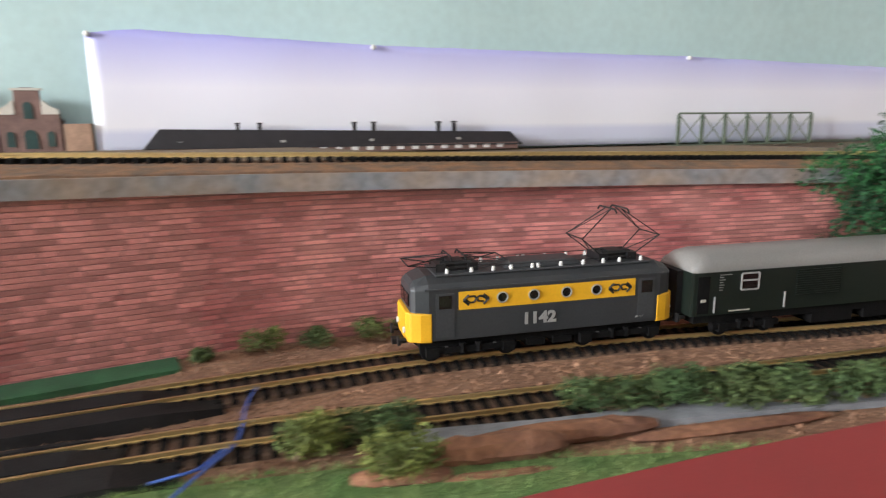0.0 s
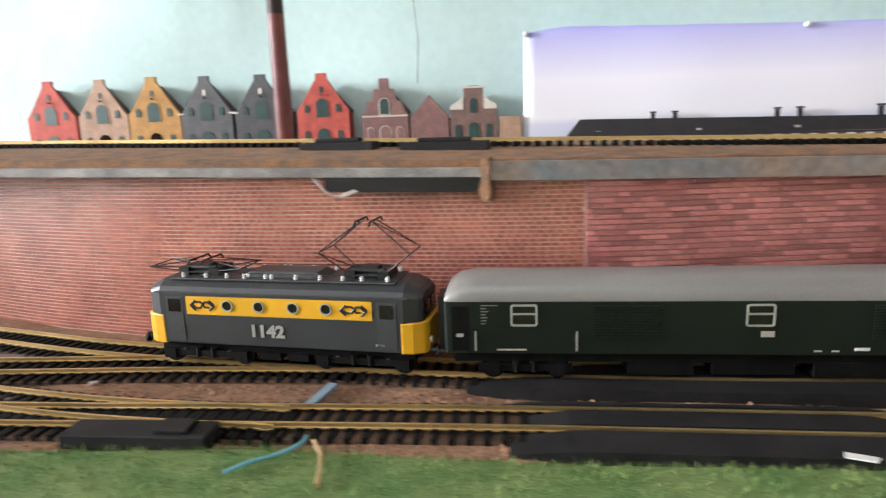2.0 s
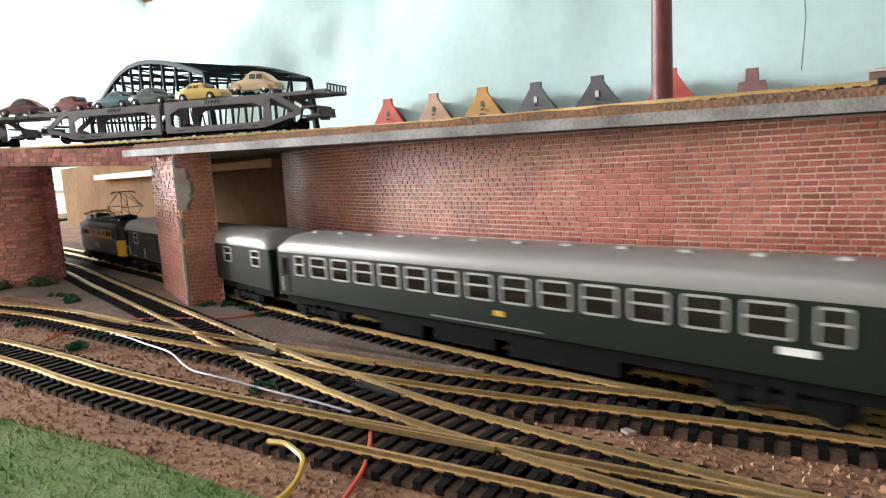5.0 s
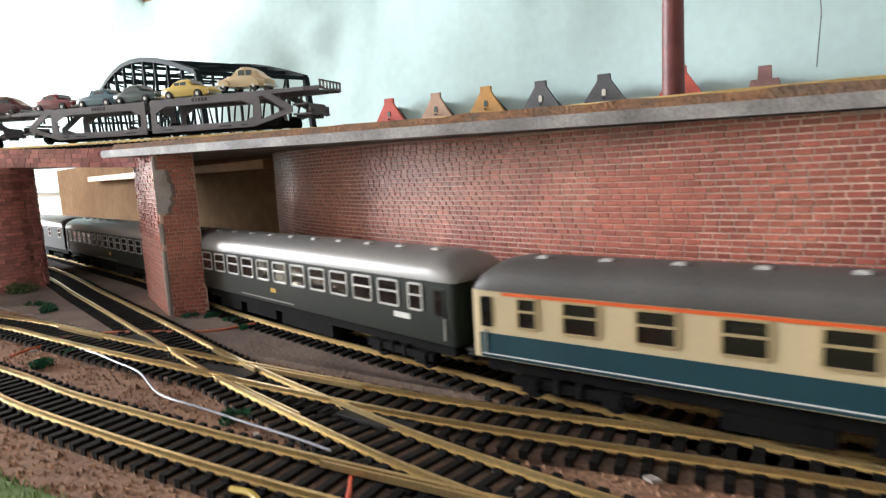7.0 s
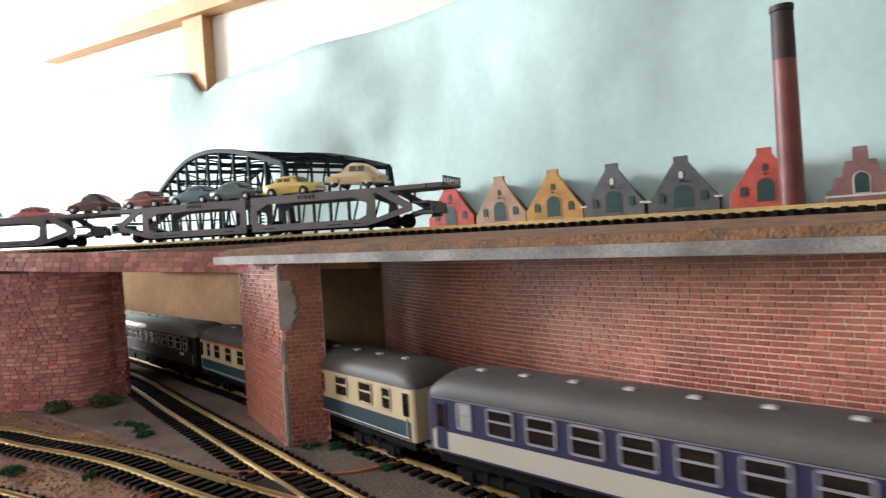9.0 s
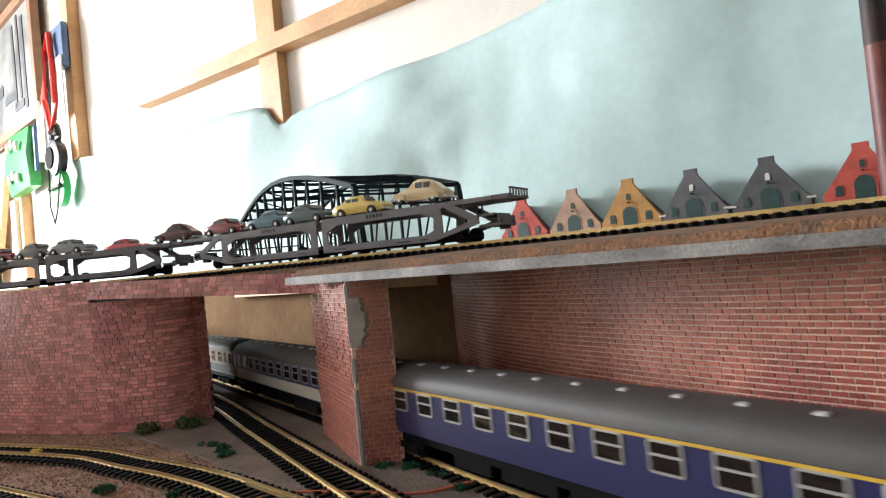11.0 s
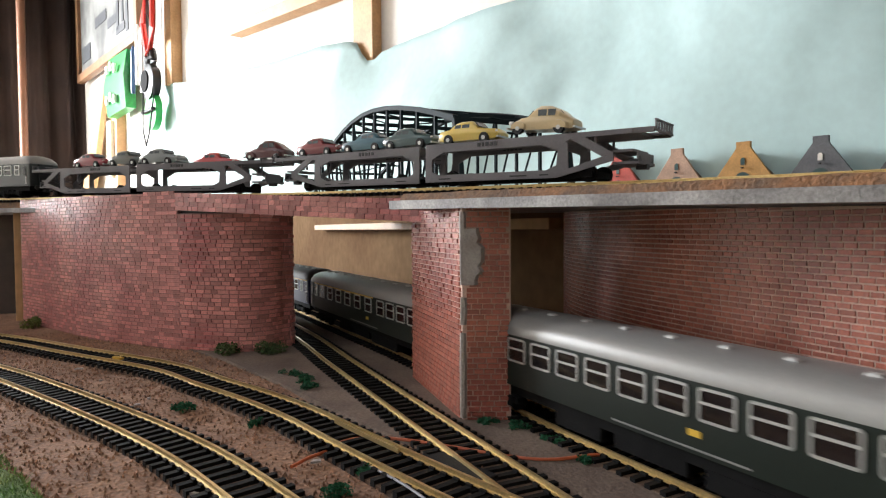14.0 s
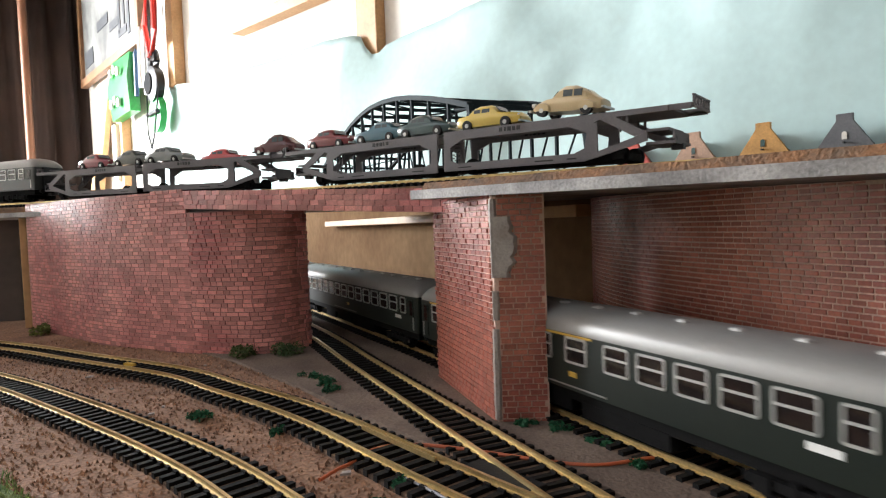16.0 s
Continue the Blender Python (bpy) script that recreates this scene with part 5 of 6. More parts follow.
def factory_chimney():
    root = thing("factory_chimney", "tall red-brown brick factory chimney with a sooty top", "chimney", pose(-0.807, 0.621, 0.080))
    R1 = mat("chimney_brick", (0.20, 0.055, 0.045), 0.45, second=(0.13, 0.03, 0.03), scale=40, amount=0.3, bump=0.3)
    R2 = mat("soot", (0.018, 0.014, 0.013), 0.6, second=(0.05, 0.02, 0.017), scale=30, amount=0.3, bump=0.2)
    Shape().tube([(0, 0, 0), (0, 0, 0.012), (0, 0, 0.0121), (0, 0, 0.18)], [0.0142, 0.0137, 0.0115, 0.0102], 24).done("shaft", R1, root, smooth=True)
    Shape().tube([(0, 0, 0.18), (0, 0, 0.225), (0, 0, 0.226), (0, 0, 0.231)], [0.0103, 0.0097, 0.0106, 0.0106], 24).done("sooty_top", R2, root, "soot-black top", smooth=True)
    Shape().tube([(0, 0, 0.2305), (0, 0, 0.2312)], 0.0080, 20).done("flue", BLACK, root)


factory_chimney()


def long_shed():
    root = thing("long_shed", "long low black-roofed shed with small chimneys", "shed", ROOM @ pose(0.048, -0.085, 0.076))
    RM = mat("black_roof_felt", (0.022, 0.019, 0.022), 0.6, scale=60, amount=0.3, bump=0.3)
    W, D = 0.65, 0.035
    Shape().box(0.01, W - 0.01, 0.002, D - 0.002, 0.0, 0.012).done("shed_wall", HM["brown"], root)
    Shape().loft([[(0, 0, 0.011), (W, 0, 0.007), (W, D, 0.007), (0, D, 0.011)], [(0.024, D * 0.45, 0.042), (W - 0.020, D * 0.45, 0.031), (W - 0.020, D * 0.55, 0.031), (0.024, D * 0.55, 0.042)]]).done("roof", RM, root, bevel=0.0006)
    for u in (0.191, 0.226, 0.384, 0.418, 0.537, 0.567):
        x = u - 0.048
        Shape().box(x - 0.0028, x + 0.0028, D * 0.4, D * 0.6, 0.033, 0.048).box(x - 0.0042, x + 0.0042, D * 0.33, D * 0.67, 0.0482, 0.051).done("chimney", RM, root)
    for k in range(22):
        x = 0.03 + k * 0.027
        Shape().box(x, x + 0.012, 0.0005, 0.0025, 0.003, 0.009).done("window", WHITE, root)
    for x in (0.05, 0.21, 0.36, 0.52):
        Shape().box(x, x + 0.008, D * 0.16, D * 0.26, 0.018, 0.022).done("skylight", SILVER, root)


long_shed()


def girder_bridge():
    root = thing("girder_bridge", "grey-green lattice girder model bridge", "bridge", ROOM @ pose(1.045, -0.08, 0.072))
    GM = mat("grey_green_steel", (0.13, 0.17, 0.12), 0.6, scale=60, amount=0.3, bump=0.1)
    for y in (0.0, 0.05):
        for z in (0.0, 0.064):
            Shape().box(0, 0.345, y - 0.002, y + 0.002, z, z + 0.0035).done("chord", GM, root)
        n = 6
        for i in range(n + 1):
            x = 0.345 * i / n
            Shape().box(x - 0.0034, x + 0.0034, y - 0.0015, y + 0.0015, 0.0036, 0.0639).done("post", GM, root)
            if i < n:
                x2 = 0.345 * (i + 1) / n
                for a, b in ((0.004, 0.064), (0.064, 0.004)):
                    Shape().tube([(x, y, a), (x2, y, b)], 0.0011, 4).done("diagonal", GM, root)
    Shape().box(0, 0.345, 0.0022, 0.0478, 0.0, 0.002).done("bridge_floor", GM, root)


girder_bridge()


# ---- arched truss bridge behind the car carriers ----
def arched_truss():
    """A long arched through bridge; x runs along it from its near end, two trusses at y = 0 and the width."""
    z0 = deck_low(-1.2) + DECK_T
    root = thing("truss_bridge", "black-green arched truss model bridge standing behind the wagons", "bridge", Matrix.Translation((-1.118, 0.250, z0)) @ Matrix.Rotation(math.pi + 0.015, 4, "Z"))
    xs = [0.012, 0.060, 0.110, 0.160, 0.210, 0.260, 0.311, 0.362, 0.412, 0.462, 0.512, 0.562, 0.610]
    hs = [0.198, 0.211, 0.2235, 0.234, 0.2425, 0.2480, 0.2505, 0.2485, 0.2430, 0.2340, 0.2235, 0.211, 0.198]
    hs = [h - z0 for h in hs]
    L, wide = 0.622, -0.125
    for y in (0.0, wide):
        Shape().box(0, L, y - 0.002, y + 0.002, 0.006, 0.013).done("bottom_chord", TRUSS, root)
        Shape().loft([[(x, y - 0.0032, h - 0.0026), (x, y + 0.0032, h - 0.0026), (x, y + 0.0032, h + 0.0026), (x, y - 0.0032, h + 0.0026)] for x, h in zip(xs, hs)]).done("top_chord", TRUSS, root)
        for xa, xb, h in ((0.0, xs[0], hs[0]), (L, xs[-1], hs[-1])):
            Shape().loft([[(xa - 0.0028, y - 0.003, 0.013), (xa + 0.0028, y - 0.003, 0.013), (xa + 0.0028, y + 0.003, 0.013), (xa - 0.0028, y + 0.003, 0.013)], [(xb - 0.0028, y - 0.003, h), (xb + 0.0028, y - 0.003, h), (xb + 0.0028, y + 0.003, h), (xb - 0.0028, y + 0.003, h)]]).done("end_post", TRUSS, root)
        for k, (x, h) in enumerate(zip(xs, hs)):
            if 0 < k < len(xs) - 1:
                Shape().box(x - 0.0016, x + 0.0016, y - 0.0016, y + 0.0016, 0.013, h - 0.0026).done("hanger", TRUSS, root)
            if k < len(xs) - 1:
                a, b = (k, k + 1) if k < len(xs) // 2 else (k + 1, k)
                Shape().tube([(xs[a], y, hs[a]), (xs[b], y, 0.011)], 0.0014, 4).done("diagonal", TRUSS, root)
    for k, (x, h) in enumerate(zip(xs, hs)):
        Shape().box(x - 0.0017, x + 0.0017, wide + 0.0032, -0.0032, h - 0.003, h + 0.001).done("cross_brace", TRUSS, root)
        if k % 2 == 0:
            Shape().box(x - 0.0012, x + 0.0012, wide + 0.002, -0.002, h - 0.021, h - 0.0185).done("portal_strut", TRUSS, root)
        if k < len(xs) - 1:
            for ya, yb in ((0.0, wide / 2), (wide, wide / 2)):
                Shape().tube([(x, ya, h - 0.001), (xs[k + 1], yb, hs[k + 1] - 0.001)], 0.0011, 4).done("wind_brace", TRUSS, root)
    Shape().box(0, L, wide + 0.0022, -0.0022, 0.0, 0.005).done("bridge_floor", TRUSS, root)


arched_truss()
Shape().box(-1.76, -1.10, 0.272, 0.392, 0.086, deck_low(-1.2) + DECK_T - 0.0002).box(-1.76, -1.10, 0.262, 0.2718, 0.10, deck_low(-1.2) + DECK_T - 0.0002).done("bridge_board", BOARD, label="brown wooden board under the truss bridge", category="board", kind="structure")


# ---- car carriers on the upper track ----
def at_upper(s, z=0.0):
    d, c = U.way(s), U.at(s)
    return Matrix.Translation((c.x, c.y, deck_rail(c.x) + z)) @ Matrix.Rotation(math.atan2(-d.y, -d.x), 4, "Z") @ pose(0, 0, 0, 0, 1.15, 0)


DECKZ = 0.0285


def car_carrier(s, mirrored):
    """Half of an articulated double-deck carrier; its free end points to +x unless mirrored."""
    root = thing("car_carrier_wagon", "grey double-deck car carrier wagon on the upper track", "car carrier", at_upper(s) @ pose(0, 0, 0, 0, 0, 180 if mirrored else 0), group="car carriers")
    L, W = 0.075, 0.0158
    for y in (-W, W):
        t = 0.0011
        sh = Shape()
        m = Matrix.Translation((0, y + t / 2, 0)) @ pose(0, 0, 0, 90)
        parts = [[(-L, 0.0030), (0.026, 0.0030), (0.034, 0.0048), (0.034, 0.0072), (-L, 0.0072)],
                 [(-L, 0.0232), (0.030, 0.0232), (0.036, 0.0258), (L - 0.002, 0.0262), (L - 0.002, 0.0290), (-L, 0.0290)],
                 [(-L, 0.0072), (-L + 0.0055, 0.0072), (-L + 0.0055, 0.0232), (-L, 0.0232)],
                 [(-L + 0.0055, 0.0072), (-L + 0.012, 0.0072), (-L + 0.0055, 0.0100)], [(-L + 0.0055, 0.0232), (-L + 0.016, 0.0232), (-L + 0.0055, 0.0185)],
                 [(0.026, 0.0072), (0.034, 0.0072), (0.0335, 0.0240), (0.0275, 0.0232)], [(0.016, 0.0232), (0.0275, 0.0232), (0.027, 0.0190)], [(0.018, 0.0072), (0.026, 0.0072), (0.0263, 0.0105)],
                 [(0.034, 0.0048), (0.062, 0.0115), (0.062, 0.0160), (0.034, 0.0080)], [(0.055, 0.0142), (0.062, 0.0160), (0.044, 0.0262), (0.035, 0.0256)]]
        for p in parts:
            sh.prism(p, 0, t, m)
        sh.done("side_frame", WAGON, root, "cut-out grey side frame")
    Shape().box(-L, L, -W + 0.0012, W - 0.0012, 0.0262, 0.0280).done("upper_deck", WAGON, root)
    Shape().box(-L, 0.034, -W + 0.0012, W - 0.0012, 0.0066, 0.0080).done("lower_deck", WAGON, root)
    for y in (-0.0115, 0.0115):
        Shape().box(-L, L, y - 0.0022, y + 0.0022, 0.0281, 0.0287).done("wheel_track", WAGON, root)
        Shape().box(L - 0.005, L + 0.010, y - 0.0035, y + 0.0035, 0.0275, 0.0290).done("ramp_flap", WAGON, root)
    for y in (-0.0135, 0.0135):
        for x in (0.046, 0.050):
            Shape().tube([(x, y, 0.0178), (x, y, 0.026)], 0.0009, 6).done("prop", WAGON, root)
    for k in range(2):
        Shape().box(0.060, 0.076 - k * 0.004, -0.0125, 0.0125, 0.0095 + k * 0.0070, 0.0110 + k * 0.0070).done("end_step", WAGON, root)
    Shape().box(0.0742, 0.0752, -0.0125, 0.0125, 0.0112, 0.0162).done("step_board", WAGON, root)
    for z in (0.0268, 0.0325):
        Shape().box(L + 0.0095, L + 0.0108, -0.0145, 0.0145, z, z + 0.0010).done("flap_rail", WAGON, root)
    for i in range(7):
        Shape().box(L + 0.0097, L + 0.0106, -0.0142 + i * 0.0045, -0.0128 + i * 0.0045, 0.0280, 0.0324).done("flap_stake", WAGON, root)
    for y in (-0.0145, 0.0145):
        Shape().box(L - 0.004, L + 0.0094, y - 0.0008, y + 0.0008, 0.0262, 0.0292).done("flap_cheek", WAGON, root)
    for k in range(5):
        Shape().tube([(-0.066, -W - 0.0003, 0.0100 + k * 0.0026), (-0.062, -W - 0.0003, 0.0100 + k * 0.0026)], 0.0003, 4).done("ladder_rung", BLACK, root)
    und = Shape().box(-L + 0.004, 0.050, -0.0125, 0.0125, 0.0022, 0.0064)
    und.done("underframe", UNDER, root)
    for x in (-0.055, 0.045):
        wheel_set(root, x)
        for y in (-0.0135, 0.0135):
            Shape().box(x - 0.0035, x + 0.0035, y - 0.0010, y + 0.0010, 0.003, 0.0062).done("axle_box", UNDER, root)
    buffers(root, 0.070, 1)
    for sy in (-1, 1):
        for k, (x, w) in enumerate(((-0.030, 0.0022), (-0.0268, 0.0010), (-0.0238, 0.0022), (-0.0205, 0.0020), (-0.0172, 0.0024))):
            Shape().box(x - w / 2, x + w / 2, sy * W - 0.0009, sy * W + 0.0009, 0.0252, 0.0278).done("lettering_bar", BLACK, root, "dark owner's mark drawn as plain bars")
        for x, w in ((-0.058, 0.010), (0.0, 0.012), (0.018, 0.006)):
            Shape().box(x - w / 2, x + w / 2, sy * W - 0.0008, sy * W + 0.0008, 0.0046, 0.0054).done("stencil_bar", BLACK, root)
    return root


S_R = U.near_x(-0.872)
CARS_AT = [S_R + 0.076, S_R + 0.076 + 0.156, S_R + 0.076 + 0.156 + 0.176, S_R + 0.076 + 0.156 * 2 + 0.176]
car_carrier(CARS_AT[0], False)
car_carrier(CARS_AT[1], True)
car_carrier(CARS_AT[2], False)
car_carrier(CARS_AT[3], True)

TYRE = mat("black_tyre", (0.015, 0.014, 0.014), 0.7, scale=60, amount=0.3, bump=0)
CARGLASS = mat("tinted_car_glass", (0.10, 0.115, 0.12), 0.1, scale=30, amount=0.2, bump=0)


def toy_car(s, lift, tilt, colour, kind, label, turn=0):
    paint = mat("car_paint", colour, 0.28, scale=40, amount=0.06, bump=0.01, coat=0.3)
    root = thing("toy_car", label, "toy car", at_upper(s, DECKZ + lift) @ pose(0, 0, 0, 0, -tilt, turn), group="toy cars on the carriers")
    if kind == "beetle":
        st = [(-0.0235, 0.0045, 0.0062, 0.55), (-0.0225, 0.0032, 0.0085, 0.75), (-0.018, 0.0028, 0.0105, 0.9), (-0.010, 0.0026, 0.0112, 0.98), (0.006, 0.0026, 0.0112, 0.98), (0.014, 0.0028, 0.0102, 0.9), (0.020, 0.0030, 0.0080, 0.75), (0.0230, 0.0042, 0.0058, 0.5)]
        cab = [(-0.0195, 0.0098, 0.5), (-0.0130, 0.0148, 0.74), (-0.0060, 0.0176, 0.80), (0.0010, 0.0178, 0.80), (0.0052, 0.0160, 0.76), (0.0090, 0.0108, 0.82)]
    else:
        st = [(-0.0240, 0.0045, 0.0078, 0.8), (-0.0228, 0.0030, 0.0098, 0.92), (-0.014, 0.0026, 0.0108, 1.0), (0.004, 0.0026, 0.0108, 1.0), (0.012, 0.0026, 0.0102, 0.98), (0.0215, 0.0028, 0.0092, 0.9), (0.0240, 0.0042, 0.0066, 0.78)]
        cab = [(-0.0150, 0.0104, 0.85), (-0.0115, 0.0148, 0.76), (-0.0070, 0.0160, 0.74), (0.0015, 0.0160, 0.74), (0.0045, 0.0146, 0.76), (0.0080, 0.0106, 0.86)]
    W = 0.0092
    rings = []
    for x, zl, zh, k in st:
        zm = zl + (zh - zl) * 0.6
        rings.append([(x, -W * k * 0.92, zl), (x, -W * k, zm - 0.001), (x, -W * k * 0.97, zm + 0.001), (x, -W * k * 0.78, zh), (x, 0, zh + 0.0005), (x, W * k * 0.78, zh), (x, W * k * 0.97, zm + 0.001), (x, W * k, zm - 0.001), (x, W * k * 0.92, zl)])
    Shape().loft(rings).done("car_body", paint, root, smooth=True)
    rings = []
    for x, z, k in cab:
        b = 0.0098
        rings.append([(x, -W * 0.84 * (1 if kind != "beetle" else 0.95), b), (x, -W * k * 0.95, b + (z - b) * 0.7), (x, -W * k * 0.6, z), (x, W * k * 0.6, z), (x, W * k * 0.95, b + (z - b) * 0.7), (x, W * 0.84 * (1 if kind != "beetle" else 0.95), b)])
    Shape().loft(rings).done("cabin", paint, root, smooth=True)
    top = max(c[1] for c in cab)
    for y in (-1, 1):
        for x0, x1 in ((-0.0105, -0.0055), (-0.0045, 0.0015)):
            zu, yu = (0.0152, 0.772) if kind == "beetle" else (0.0138, 0.732)
            Shape().loft([[(x, y * (W * 0.80 - 0.001), 0.0113), (x, y * W * 0.80, 0.0113), (x, y * W * yu, zu), (x, y * (W * yu - 0.001), zu)] for x in (x0, x1)]).done("side_window", CARGLASS, root)
        if kind == "beetle":
            for x in (-0.0145, 0.0145):
                Shape().loft([[(x - 0.0062, y * W * 0.80, 0.0030), (x - 0.0058, y * W * 0.80, 0.0065), (x - 0.002, y * W * 0.80, 0.0088), (x + 0.002, y * W * 0.80, 0.0088), (x + 0.0058, y * W * 0.80, 0.0062), (x + 0.0062, y * W * 0.80, 0.0030)],
                              [(x - 0.0050, y * W * 1.08, 0.0034), (x - 0.0046, y * W * 1.08, 0.0060), (x - 0.0016, y * W * 1.08, 0.0078), (x + 0.0016, y * W * 1.08, 0.0078), (x + 0.0046, y * W * 1.08, 0.0058), (x + 0.0050, y * W * 1.08, 0.0034)]]).done("fender", paint, root, smooth=True)
    ws = pose(0.0068, 0, 0.0131, 0, 48, 0)
    Shape().box(-0.0020, 0.0020, -W * 0.62, W * 0.62, 0.0, 0.0007, ws).done("windscreen", CARGLASS, root)
    Shape().box(-0.0020, 0.0020, -W * 0.5, W * 0.5, 0.0, 0.0007, pose(-0.0140, 0, 0.0128, 0, -45, 0)).done("rear_window", CARGLASS, root)
    for x in (-0.0145, 0.0145):
        for y in (-W * 0.9, W * 0.9):
            wh = Shape().tube([(x, y - 0.0016, 0.0036), (x, y + 0.0016, 0.0036)], 0.0036, 16).done("wheel", TYRE, root)
            Shape().tube([(x, y - 0.0019, 0.0036), (x, y + 0.0019, 0.0036)], 0.0014, 12).done("hubcap", SILVER, wh)
    Shape().box(0.0232, 0.0246, -W * 0.85, W * 0.85, 0.0034, 0.0046).done("bumper", SILVER, root)
    Shape().box(-0.0246, -0.0232, -W * 0.85, W * 0.85, 0.0034, 0.0046).done("bumper", SILVER, root)
    for y in (-0.0058, 0.0058):
        Shape().tube([(0.0205, y, 0.0074), (0.0228, y, 0.0074)], 0.0013, 10).done("headlight", WHITE, root)


c0, c1, c2, c3 = CARS_AT
for q in ((c0 - 0.010, 0.0030, 3.0, (0.62, 0.47, 0.26), "beetle", "cream rounded vintage toy car on the raised end", 180), (c0 + 0.045, 0.0002, 0, (0.70, 0.50, 0.10), "sedan", "yellow vintage toy saloon car", 0),
          (c1 - 0.057, 0.0002, 0, (0.045, 0.085, 0.085), "sedan", "dark green vintage toy saloon car", 0), (c1 - 0.012, 0.0002, 0, (0.06, 0.15, 0.19), "sedan", "grey-blue vintage toy saloon car", 180),
          (c1 + 0.041, 0.0002, 0, (0.20, 0.022, 0.026), "sedan", "red vintage toy saloon car", 0), (c2 - 0.072, 0.0002, 0, (0.09, 0.016, 0.018), "beetle", "maroon rounded vintage toy car", 180),
          (c2 - 0.012, -0.0060, 0, (0.5, 0.05, 0.05), "sedan", "small bright red toy car", 0), (c2 + 0.055, 0.0002, 0, (0.22, 0.24, 0.23), "sedan", "silver-grey vintage toy saloon car", 0),
          (c3 - 0.055, 0.0002, 0, (0.075, 0.085, 0.07), "sedan", "dark olive vintage toy saloon car", 0), (c3 + 0.000, 0.0002, 0, (0.26, 0.035, 0.045), "sedan", "crimson vintage toy car with a pale roof", 0)):
    toy_car(*q)

DARKGREY = mat("dark_grey_enamel_coach", (0.05, 0.055, 0.052), 0.4, scale=30, amount=0.15, bump=0.02)
standing = coach("standing_coach", "dark grey standing coach with a pale grey roof", 0.26, DARKGREY, ROOFS, "green")
standing.matrix_world = at_upper(CARS_AT[3] + 0.083 + 0.135)


# ---- wall fittings at the end of the room ----
def hang(ob):
    ob.matrix_world = ROOM
    return ob


hang(Shape().loft([[(-2.64, -0.03, 0.835), (-2.64, 0.02, 0.835), (-2.64, 0.02, 0.878), (-2.64, -0.03, 0.878)], [(0.2, -0.03, 0.635), (0.2, 0.02, 0.635), (0.2, 0.02, 0.69), (0.2, -0.03, 0.69)]][::-1]).done("wall_batten", PINE, label="pale pine batten screwed along the wall", category="batten", bevel=0.002))
hang(Shape().box(-1.83, -1.735, -0.012, 0.02, 0.552, 1.70).done("wall_upright", PINE, label="short pine upright behind the batten", category="batten", bevel=0.002))
hang(Shape().box(-3.36, -3.27, -0.03, 0.02, 0.77, 1.74).done("wall_post", PINE, label="narrow pine post on the wall", category="post", bevel=0.003))
hang(Shape().box(-4.27, -4.17, -0.03, 0.02, -0.1, 1.06).done("thin_post", PINE, label="thin pine post below the picture", category="post", bevel=0.003))
hang(Shape().loft([[(-4.95, -0.05, 0.3), (-4.70, -0.05, 0.3), (-4.70, -0.02, 0.3), (-4.95, -0.02, 0.3)], [(-4.46, -0.03, 1.02), (-4.36, -0.03, 1.02), (-4.36, 0.0, 1.02), (-4.46, 0.0, 1.02)]]).done("leaning_board", PINE, label="brown wooden board leaning on the wall", category="board"))


def framed_picture():
    root = thing("framed_picture", "large framed grey harbour picture in a brown wooden frame", "picture", ROOM @ pose(-4.34, -0.03, 1.40))
    FR = mat("brown_frame", (0.22, 0.11, 0.05), 0.5, scale=20, amount=0.3)
    PM = mat("grey_print", (0.20, 0.20, 0.185), 0.5, second=(0.07, 0.07, 0.065), scale=5, amount=0.3, bump=0)
    w, h, t = 0.64, 0.34, 0.05
    for x0, x1, z0, z1 in ((-w, w, -h, -h + t), (-w, w, h - t, h), (-w, -w + t, -h + t, h - t), (w - t, w, -h + t, h - t)):
        Shape().box(x0, x1, -0.02, 0.02, z0, z1).done("frame_rail", FR, root, bevel=0.003)
    Shape().box(-w + t, w - t, 0.0, 0.01, -h + t, h - t).done("print", PM, root)
    for x, z, a, b in ((-0.45, -0.18, 0.10, 0.05), (0.25, 0.02, 0.02, 0.22), (0.34, 0.05, 0.015, 0.22), (0.42, 0.0, 0.02, 0.24), (0.15, -0.12, 0.10, 0.025), (-0.1, -0.05, 0.12, 0.03), (0.3, -0.2, 0.08, 0.02)):
        Shape().box(x - a, x + a, -0.004, 0.0, z - b, z + b).done("dark_shape", LOCOROOF, root)


framed_picture()


